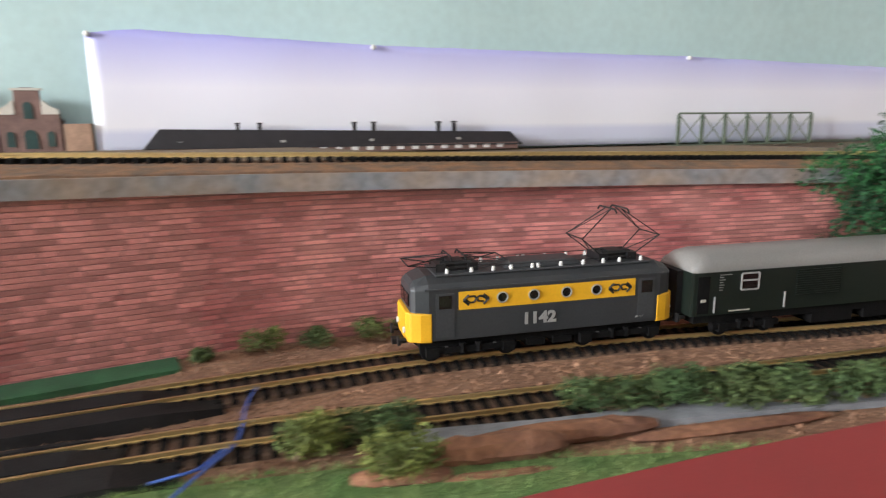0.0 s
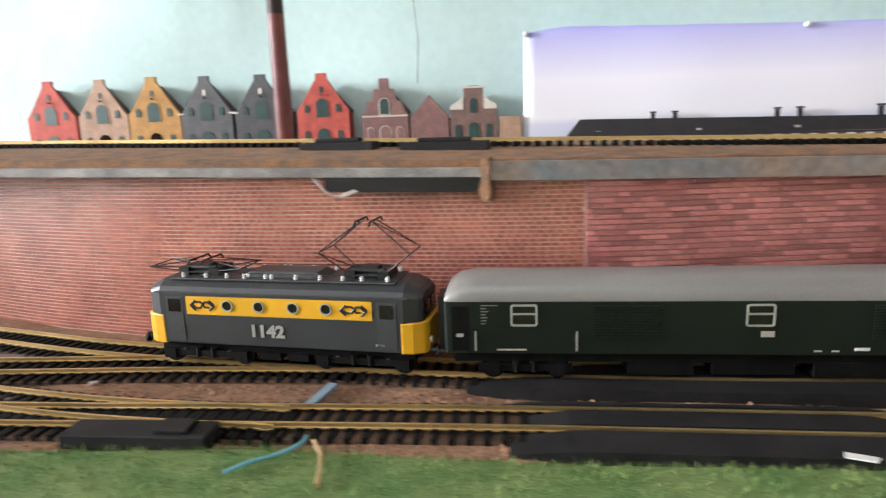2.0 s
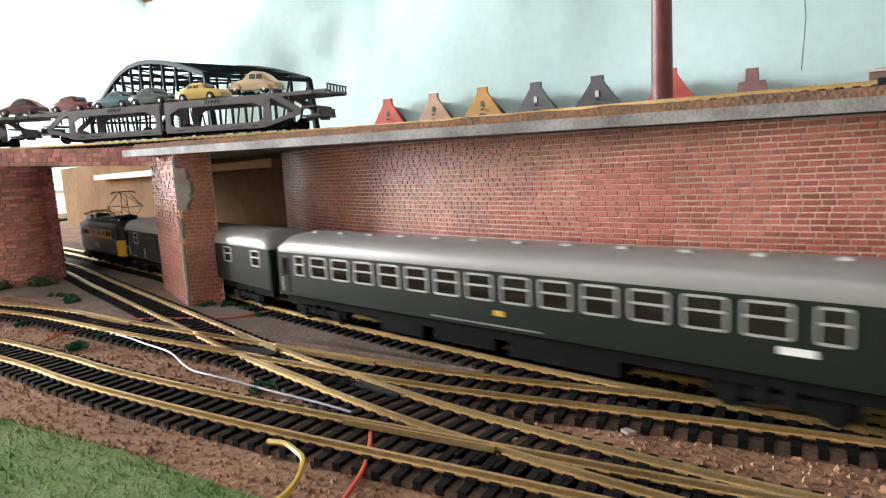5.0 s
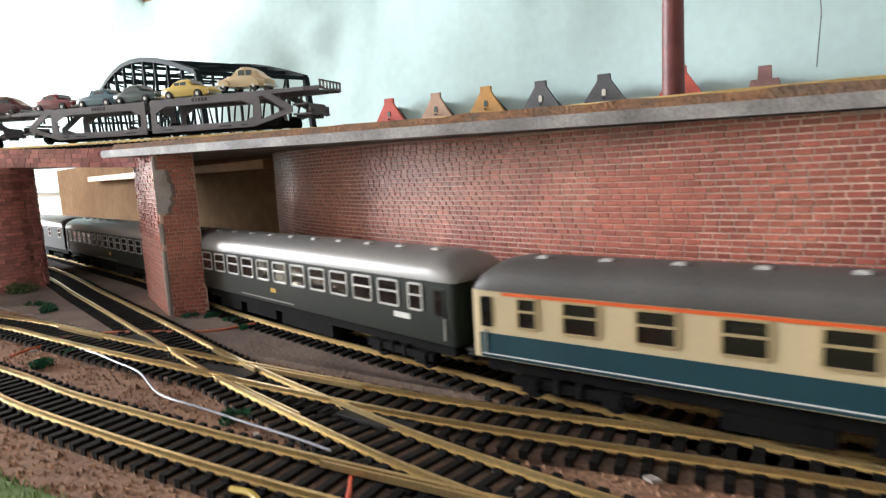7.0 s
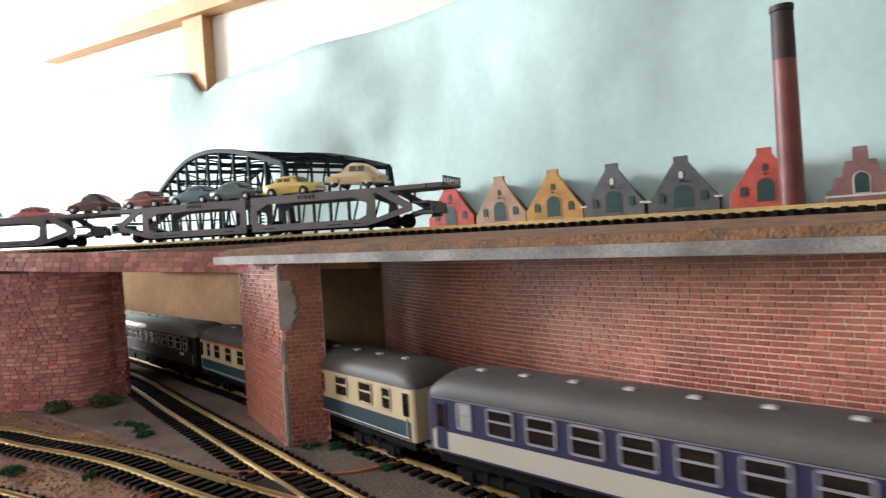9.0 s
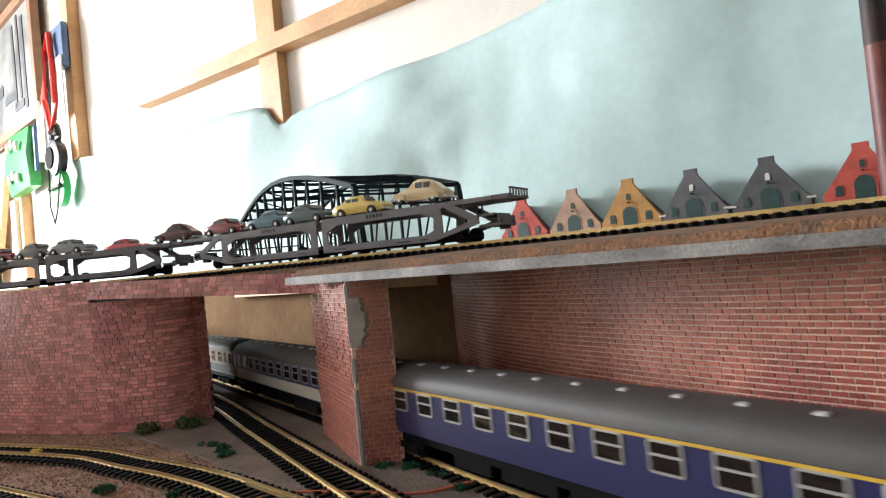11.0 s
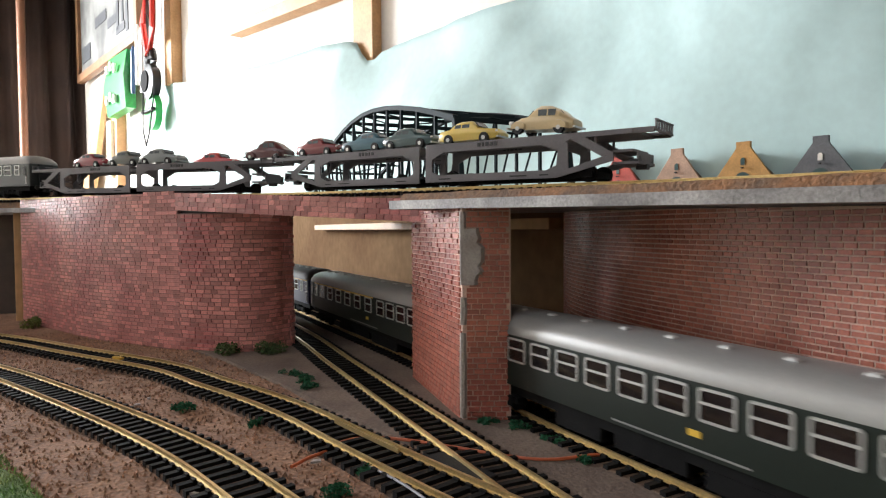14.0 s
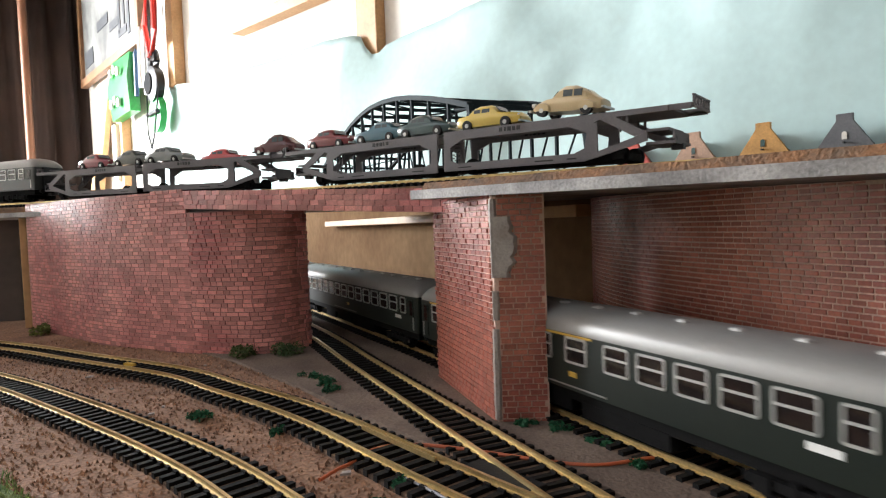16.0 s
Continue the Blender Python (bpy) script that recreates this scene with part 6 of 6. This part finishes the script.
def headphones():
    root = thing("hanging_headphones", "black and green headphones hanging from the post", "headphones", ROOM @ pose(-3.42, -0.07, 0.79))
    GR = mat("bright_green_plastic", (0.02, 0.38, 0.07), 0.4, scale=20, amount=0.1, bump=0)
    Shape().tube([(0, -0.03, 0), (0, -0.02, 0), (0, 0.02, 0)], [0.055, 0.082, 0.075], 24).done("ear_cup", BLACK, root, smooth=True)
    Shape().tube([(0, -0.036, 0), (0, -0.03, 0)], 0.05, 20).done("ear_pad", UNDER, root, smooth=True)
    Shape().tube([(0.03 * math.cos(a), 0.0, 0.10 + 0.05 * math.sin(a)) for a in np.linspace(0, 6.2, 14)], 0.018, 8).done("headband", BLACK, root, smooth=True)
    Shape().tube([(0.0, -0.01, -0.14), (0.0, 0.02, -0.14)], 0.085, 22).done("green_cup", GR, root, "bright green ear cup", smooth=True)
    Shape().tube([(-0.075, -0.02, -0.135), (0.075, -0.02, -0.135)], 0.010, 8).done("green_bar", BLACK, root)
    Shape().tube([(-0.03, -0.03, -0.05), (-0.045, -0.03, -0.22), (0.0, -0.03, -0.30), (0.05, -0.03, -0.24), (0.10, -0.02, -0.05), (0.09, -0.02, 0.02)], 0.004, 6).done("cable", BLACK, root)
    RC = mat("red_cable", (0.65, 0.035, 0.02), 0.4, scale=20, amount=0.1, bump=0)
    Shape().tube([(-0.02, -0.01, 0.13), (-0.05, -0.02, 0.28), (-0.01, -0.01, 0.50), (0.05, -0.01, 0.56), (0.07, -0.01, 0.40), (0.06, -0.01, 0.24), (0.01, -0.01, 0.13)], 0.014, 8).done("red_cord", RC, root, "looped red cord", smooth=True)


headphones()
GB = mat("green_bag_plastic", (0.02, 0.32, 0.06), 0.35, scale=8, amount=0.35, bump=0.2, fine=60)
bag = thing("green_bag", "green plastic bag with white print hanging on the wall", "bag", ROOM @ pose(-3.97, -0.05, 0.88))
Shape().loft([[(-0.17, -0.02, 0.16), (0.17, -0.02, 0.15), (0.17, 0.02, 0.15), (-0.17, 0.02, 0.16)], [(-0.18, -0.05, 0.0), (0.17, -0.04, 0.02), (0.17, 0.02, 0.02), (-0.18, 0.02, 0.0)], [(-0.17, -0.03, -0.16), (0.17, -0.03, -0.15), (0.17, 0.02, -0.15), (-0.17, 0.02, -0.16)]]).done("bag_body", GB, bag, smooth=True)
for x, z in ((-0.09, 0.08), (-0.02, 0.09), (0.05, 0.07), (-0.10, -0.08), (-0.03, -0.07), (0.04, -0.09)):
    Shape().box(x - 0.018, x + 0.018, -0.056, -0.045, z - 0.022, z + 0.022).done("print_bar", WHITE, bag)
BLU = mat("blue_card", (0.06, 0.12, 0.24), 0.4, scale=10, amount=0.4, bump=0)
bk = thing("hanging_booklet", "blue and white packet hanging on the post", "packet", ROOM @ pose(-3.36, -0.05, 1.28))
Shape().box(-0.10, 0.10, -0.012, 0.012, -0.10, 0.10).done("blue_card", BLU, bk, bevel=0.003)
Shape().box(-0.07, 0.09, -0.022, -0.014, -0.32, -0.05).done("clear_sleeve", WHITE, bk, "white plastic sleeve", bevel=0.003)
for u, z, l, c in ((-3.70, 0.98, 0.30, WHITE), (-3.78, 0.92, 0.24, BLU), (-3.62, 0.95, 0.34, SILVER), (-3.56, 1.0, 0.30, BLACK)):
    hang(Shape().tube([(u, -0.05, z - l / 2), (u + 0.01, -0.05, z + l / 2 - 0.03), (u + 0.012, -0.05, z + l / 2)], [0.012, 0.012, 0.004], 8).done("hanging_tool", c, label="slim hand tool hanging on the wall", category="tool"))
hang(Shape().box(-4.30, -4.22, -0.05, -0.03, 0.40, 0.72).done("paper_tag", WHITE, label="white and red paper tag on the thin post", category="tag"))


def curtain():
    CM = mat("dark_brown_curtain", (0.020, 0.011, 0.009), 0.85, second=(0.035, 0.018, 0.013), scale=6, amount=0.3, bump=0.1, fine=200)
    sh = Shape()
    n, rows = 260, 6
    for i in range(n):
        v = -0.601 + 0.622 * i / (n - 1)
        for j in range(rows):
            z = -0.88 + 2.6 * j / (rows - 1)
            sh.v.append((-5.12 + 0.035 * math.sin(v * 34 + 1.8 * math.sin(v * 9)) + 0.010 * math.sin(v * 80 + z), v, z))
    sh.f = [(i * rows + j, (i + 1) * rows + j, (i + 1) * rows + j + 1, i * rows + j + 1) for i in range(n - 1) for j in range(rows - 1)]
    ob = sh.done("curtain", CM, label="dark brown pleated curtain hanging to the floor", category="curtain", smooth=True)
    ob.matrix_world = ROOM
    ob.modifiers.new("thickness", "SOLIDIFY").thickness = 0.003
    # added tube that draws the copper-brown strip among the curtain folds
    hang(Shape().tube([(-5.0, -0.348, -0.9), (-5.0, -0.348, 1.75)], 0.024, 12).done("pipe", mat("copper_brown_pipe", (0.20, 0.09, 0.05), 0.4, 0.2, scale=10, amount=0.2), label="brown vertical tube added for a strip in the curtain folds", category="pipe", smooth=True))


curtain()


# ---- scenery on the layout ----
def foliage(name, blobs, count, leaf, material, label, category, seed, trunk=False):
    """A plant of many small leaf flakes grouped round a few clumps."""
    rnd = random.Random(seed)
    root = thing(name, label, category)
    sh = Shape()
    for _ in range(count):
        cx, cy, cz, r = rnd.choice(blobs)
        v = Vector((rnd.gauss(0, 1), rnd.gauss(0, 1), rnd.gauss(0, 1))).normalized() * r * (0.55 + 0.55 * rnd.random())
        p = Vector((cx, cy, cz)) + Vector((v.x, v.y, v.z * 0.8))
        if p.z < 0.0005:
            p.z = 0.0005 + rnd.random() * 0.002
        a, b = Vector((rnd.gauss(0, 1), rnd.gauss(0, 1), rnd.gauss(0, 1))).normalized(), Vector((rnd.gauss(0, 1), rnd.gauss(0, 1), rnd.gauss(0, 1))).normalized()
        s = leaf * rnd.uniform(0.6, 1.4)
        n = len(sh.v)
        sh.v += [tuple(p - a * s), tuple(p + b * s * 0.6), tuple(p + a * s), tuple(p - b * s * 0.6)]
        sh.f.append((n, n + 1, n + 2, n + 3))
    me = bpy.data.meshes.new("crown")
    me.from_pydata(sh.v, [], sh.f)
    me.materials.append(material)
    o = new("crown", me)
    o.parent = root
    tr = Shape()
    for cx, cy, cz, r in blobs[:5]:
        tr.tube([(blobs[0][0], blobs[0][1], 0.0), ((blobs[0][0] + cx) / 2, (blobs[0][1] + cy) / 2, cz * 0.5), (cx, cy, cz)], [0.0015, 0.001, 0.0005], 5)
    tr.done("stem", BOARD, root)
    return root


rng = random.Random(12)
for i, (x, y, r) in enumerate(((-0.118, 0.262, 0.011), (-0.100, 0.268, 0.012), (-0.086, 0.250, 0.012))):
    foliage("bush", [(x + rng.gauss(0, 0.005), y + rng.gauss(0, 0.004), r * 0.7 + rng.random() * 0.004, r * 0.7) for _ in range(6)], 1500, 0.0012, LEAF if i % 2 else LEAF_Y, "olive-green lichen bush beside the rocks", "bush", i)
for i, x in enumerate((-0.003, 0.02, 0.042, 0.062, 0.085, 0.115)):
    foliage("bush", [(x + rng.gauss(0, 0.007), 0.299 + rng.gauss(0, 0.004) + (x - 0.0) * 0.13, 0.008 + rng.random() * 0.005, 0.008) for _ in range(7)], 1700, 0.0012, LEAF, "dark green lichen bush in the hedge row", "bush", 20 + i)
for i, (x, k) in enumerate(((-0.205, 0.006), (-0.175, 0.010), (-0.150, 0.008), (-0.120, 0.010), (-0.095, 0.007), (-0.07, 0.006))):
    p = WALL.side(WALL.near_x(x), -0.014)
    foliage("bush", [(p.x + rng.gauss(0, 0.005), p.y + rng.gauss(0, 0.003), k * 0.8, k * 0.7) for _ in range(5)], 700, 0.0011, LEAF_Y if i % 2 else LEAF, "low olive bush at the foot of the wall", "bush", 40 + i)
foliage("tree", [(0.235 + rng.gauss(0, 0.028), 0.468 + rng.gauss(0, 0.008), 0.014 + 0.105 * rng.random(), 0.02) for _ in range(34)] + [(0.31 + rng.gauss(0, 0.02), 0.49, 0.02 + 0.11 * rng.random(), 0.024) for _ in range(16)], 16000, 0.0019, LEAF_G, "deep green leafy model tree at the wall end", "tree", 61)
foliage("bush", [(-1.30 + rng.gauss(0, 0.012), -0.128 + rng.gauss(0, 0.004), 0.004, 0.006) for _ in range(6)], 900, 0.0012, LEAF_Y, "olive bush at the abutment foot", "bush", 62)
foliage("bush", [(-1.078 + rng.gauss(0, 0.006), 0.036 + rng.gauss(0, 0.004), 0.004, 0.006) for _ in range(5)] + [(-1.062 + rng.gauss(0, 0.004), 0.066 + rng.gauss(0, 0.004), 0.005, 0.006) for _ in range(5)], 1500, 0.0011, LEAF, "dark moss bush at the abutment corner", "bush", 63)
for i, (x, y, r) in enumerate(((-0.935, 0.006, 0.006), (-0.893, 0.037, 0.004), (-0.815, 0.069, 0.006), (-0.985, 0.069, 0.007), (-0.968, 0.076, 0.007), (-0.950, 0.074, 0.006), (-0.838, 0.148, 0.005), (-0.812, 0.154, 0.005), (-0.848, 0.139, 0.005), (-0.790, 0.150, 0.005), (-0.665, 0.099, 0.005), (-0.80, 0.056, 0.007))):
    foliage("grass_tuft", [(x + rng.gauss(0, r * 0.5), y + rng.gauss(0, r * 0.4), r * 0.25, r * 0.45) for _ in range(5)], 420, 0.0009, TUFT, "emerald-green flock tuft on the brown ground", "grass tuft", 70 + i)

ROCKM = mat("cork_bark", (0.30, 0.14, 0.075), 0.9, second=(0.17, 0.075, 0.045), scale=60, amount=0.5, bump=1.0, fine=400)


def rock(x, y, l, w, h, turn, seed, label="rough brown cork-bark rock"):
    sh = Shape()
    n, k = 12, 8
    rings = []
    for i in range(n + 1):
        t = i / n - 0.5
        taper = 1 - (2 * abs(t)) ** 4 * 0.6
        rings.append([(t * l, w * taper * math.cos(a) * (1 + 0.25 * noise.noise(Vector((t * 9, a, seed)))), h * 0.45 + h * 0.55 * taper * math.sin(a) * (1 + 0.35 * noise.noise(Vector((t * 11, a * 2, seed + 5))))) for a in (math.tau * j / k for j in range(k))])
    ob = sh.loft(rings).done("rock", ROCKM, label=label, category="rock")
    ob.matrix_world = pose(x, y, 0.0, 0, 0, turn)


rock(-0.052, 0.262, 0.055, 0.006, 0.011, 12, 1)
rock(-0.085, 0.247, 0.035, 0.005, 0.006, 8, 2)
rock(-0.020, 0.279, 0.07, 0.006, 0.007, 12, 3)
rock(0.045, 0.286, 0.09, 0.004, 0.004, 14, 4)
rock(-0.052, 0.250, 0.045, 0.003, 0.003, 12, 5)
flat_patch("gravel_path", [(-0.10, 0.276), (-0.03, 0.289), (0.03, 0.305), (0.14, 0.325), (0.3, 0.36), (0.3, 0.345), (0.14, 0.31), (0.03, 0.290), (-0.03, 0.277), (-0.09, 0.266)], 0.0035, mat("grey_gravel", (0.30, 0.31, 0.33), 0.9, scale=80, amount=0.3, bump=0.6), "pale grey gravel path behind the rocks", "path")
REDM = mat("red_painted_board", (0.30, 0.026, 0.028), 0.5, scale=12, amount=0.12, bump=0.05)
Shape().prism([(-0.060, 0.205), (-0.034, 0.215), (0.014, 0.233), (0.071, 0.252), (0.35, 0.345), (0.35, 0.02), (0.02, 0.02)], -0.05, 0.02, Matrix.Identity(4)).done("red_board", REDM, label="red-painted board at the layout edge", category="board", bevel=0.001)


def wire(pts, z, r, colour, label):
    ob = Line(pts, 10)
    sh = Shape().tube([(float(x), float(y), z + 0.0006 * math.sin(i * 0.23) ** 2) for i, (x, y) in enumerate(ob.p)], r, 6)
    sh.done("wire", mat("wire_sleeve", colour, 0.4, scale=30, amount=0.1, bump=0), label=label, category="wire", smooth=True)


wire([(-0.818, 0.069), (-0.78, 0.078), (-0.742, 0.084), (-0.70, 0.084), (-0.661, 0.095), (-0.609, 0.108)], 0.003, 0.0005, (0.22, 0.22, 0.26), "grey-lilac wire lying across the ground")
wire([(-0.607, 0.077), (-0.597, 0.080), (-0.585, 0.078), (-0.572, 0.066), (-0.565, 0.05)], 0.004, 0.0009, (0.60, 0.42, 0.06), "yellow wire at the rail joint")
wire([(-0.595, 0.107), (-0.577, 0.094), (-0.56, 0.075), (-0.55, 0.06)], 0.002, 0.0008, (0.62, 0.10, 0.05), "orange-red wire under the rails")
wire([(-0.83, 0.043), (-0.838, 0.055), (-0.848, 0.068), (-0.846, 0.086), (-0.80, 0.13), (-0.79, 0.16)], 0.0016, 0.0007, (0.55, 0.12, 0.04), "orange wire across the ground")
wire([(-0.160, 0.225), (-0.152, 0.255), (-0.150, 0.272), (-0.156, 0.297), (-0.158, 0.318)], 0.004, 0.0006, (0.06, 0.14, 0.50), "blue wire crossing the tracks")
wire([(-0.170, 0.240), (-0.158, 0.247), (-0.152, 0.262)], 0.004, 0.0006, (0.06, 0.14, 0.50), "blue wire end beside the crossing")
wire([(-0.410, 0.128), (-0.404, 0.140), (-0.398, 0.152), (-0.400, 0.160)], 0.004, 0.0008, (0.15, 0.42, 0.52), "light blue wire at the grass edge")
wire([(-0.375, 0.135), (-0.385, 0.150), (-0.395, 0.158)], 0.004, 0.0008, (0.45, 0.30, 0.15), "tan wire at the grass edge")
Shape().box(-0.012, 0.012, -0.0022, 0.0022, 0.0005, 0.0022, pose(-0.4225, 0.197, 0, 0, 0, 100)).done("blue_clip", mat("pale_blue_plastic", (0.30, 0.42, 0.52), 0.4, scale=20, amount=0.1, bump=0), label="pale blue plastic strip between the tracks", category="clip")
for x0, off, l, nm in ((-0.435, -0.034, 0.055, "turnout_motor"), (-0.50, -0.034, 0.05, "turnout_motor")):
    s = U.near_x(x0)
    c, d = U.side(s, off), U.way(s)
    Shape().box(-l / 2, l / 2, -0.006, 0.006, 0.0, 0.008).box(-l * 0.3, l * 0.3, -0.004, 0.004, 0.008, 0.0105).done(nm, BLACKCARD, label="black turnout motor box beside the upper track", category="turnout motor", bevel=0.0006).matrix_world = Matrix.Translation((c.x, c.y, deck_low(c.x) + DECK_T + 0.003)) @ Matrix.Rotation(math.atan2(-d.y, -d.x), 4, "Z")
mx = Shape().box(-0.030, 0.030, -0.007, 0.007, 0.0, 0.006).box(0.008, 0.022, -0.005, 0.005, 0.006, 0.008)
mx.done("point_motor", BLACKCARD, label="black turnout motor in the grass edge", category="turnout motor", bevel=0.0006).matrix_world = pose(-0.462, 0.134, 0.001, 0, 0, 22)

Shape().box(-0.0045, 0.0045, -0.0014, 0.0014, 0.0, 0.0016, pose(-1.066, -0.0345, 0.0052, 0, 0, 38)).done("rail_joiner", GOLD, label="bright brass rail joiner on the rail", category="rail joiner")
rs = random.Random(31)
for _ in range(26):
    px = rs.uniform(-1.15, -0.2)
    py = float(np.interp(px, [-1.15, -0.9, -0.6, -0.2], [-0.06, 0.0, 0.1, 0.25])) + rs.uniform(-0.02, 0.05)
    k = rs.uniform(0.0008, 0.0024)
    Shape().prism([(-k, -k * 0.5), (k * 0.8, -k * 0.6), (k, k * 0.4), (-k * 0.4, k * 0.6)], 0.0, 0.0009, pose(px, py, 0.0012, 0, 0, rs.uniform(0, 180))).done("debris_chip", PLASTER, label="pale chip of debris on the ground", category="debris", group="debris chips")

# torn place under the deck edge
torn = thing("torn_deck_edge", "torn deck edge with a black strip as gap shade, and curled paper", "damage")
sA, sB = EDGE.near_x(-0.375), EDGE.near_x(-0.455)
# solid black strip stands in for the shade inside the torn cavity
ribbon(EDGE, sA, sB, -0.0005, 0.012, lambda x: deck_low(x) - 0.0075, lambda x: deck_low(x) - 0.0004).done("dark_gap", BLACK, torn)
cc = EDGE.side(EDGE.near_x(-0.372), -0.002)
Shape().loft([[(cc.x - w, cc.y - 0.002, z), (cc.x + w * 0.7, cc.y - 0.0025, z), (cc.x + w * 0.5, cc.y + 0.006, z), (cc.x - w * 0.8, cc.y + 0.006, z)] for z, w in ((0.081, 0.002), (0.086, 0.004), (0.092, 0.0025), (0.098, 0.0035), (0.103, 0.002))]).done("broken_end", CORK_B, torn)
cp = EDGE.side(EDGE.near_x(-0.455), -0.001)
Shape().loft([[(cp.x + a, cp.y - 0.002 - b, z), (cp.x + a + 0.003, cp.y - 0.002 - b, z - 0.001), (cp.x + a + 0.003, cp.y - 0.001 - b, z - 0.001), (cp.x + a, cp.y - 0.001 - b, z)] for a, b, z in ((-0.006, 0, 0.0945), (0.0, 0.002, 0.090), (0.006, 0.003, 0.0865), (0.012, 0.002, 0.086), (0.020, 0.0, 0.089))]).done("paper_curl", PLASTER, torn, "curled pale paper strip", smooth=True)
# rough-faced board on the deck front
ribbon(EDGE, 0.0, EDGE.near_x(-0.372), -0.003, -0.0002, lambda x: deck_low(x) - 0.0015, lambda x: deck_low(x) + DECK_T + 0.0035, 0.006).done("edge_board", mat("rusty_grey_board", (0.33, 0.25, 0.20), 0.75, second=(0.22, 0.23, 0.25), scale=30, amount=0.45, bump=0.8, fine=200), label="rust-stained grey board along the deck edge", category="board", kind="structure")


# ---- what moves ----
def motions():
    for ob, off, half in TRAIN:
        rows = []
        for i in range(65):
            t = i * 0.25
            s = train_front(t) + off
            a, b = A.at(s + half), A.at(s - half)
            d = a - b
            c = (a + b) / 2
            rows.append((t, Matrix.Translation((c.x, c.y, RAILTOP)) @ Matrix.Rotation(math.atan2(d.y, d.x), 4, "Z")))
        walk(ob, rows)


motions()
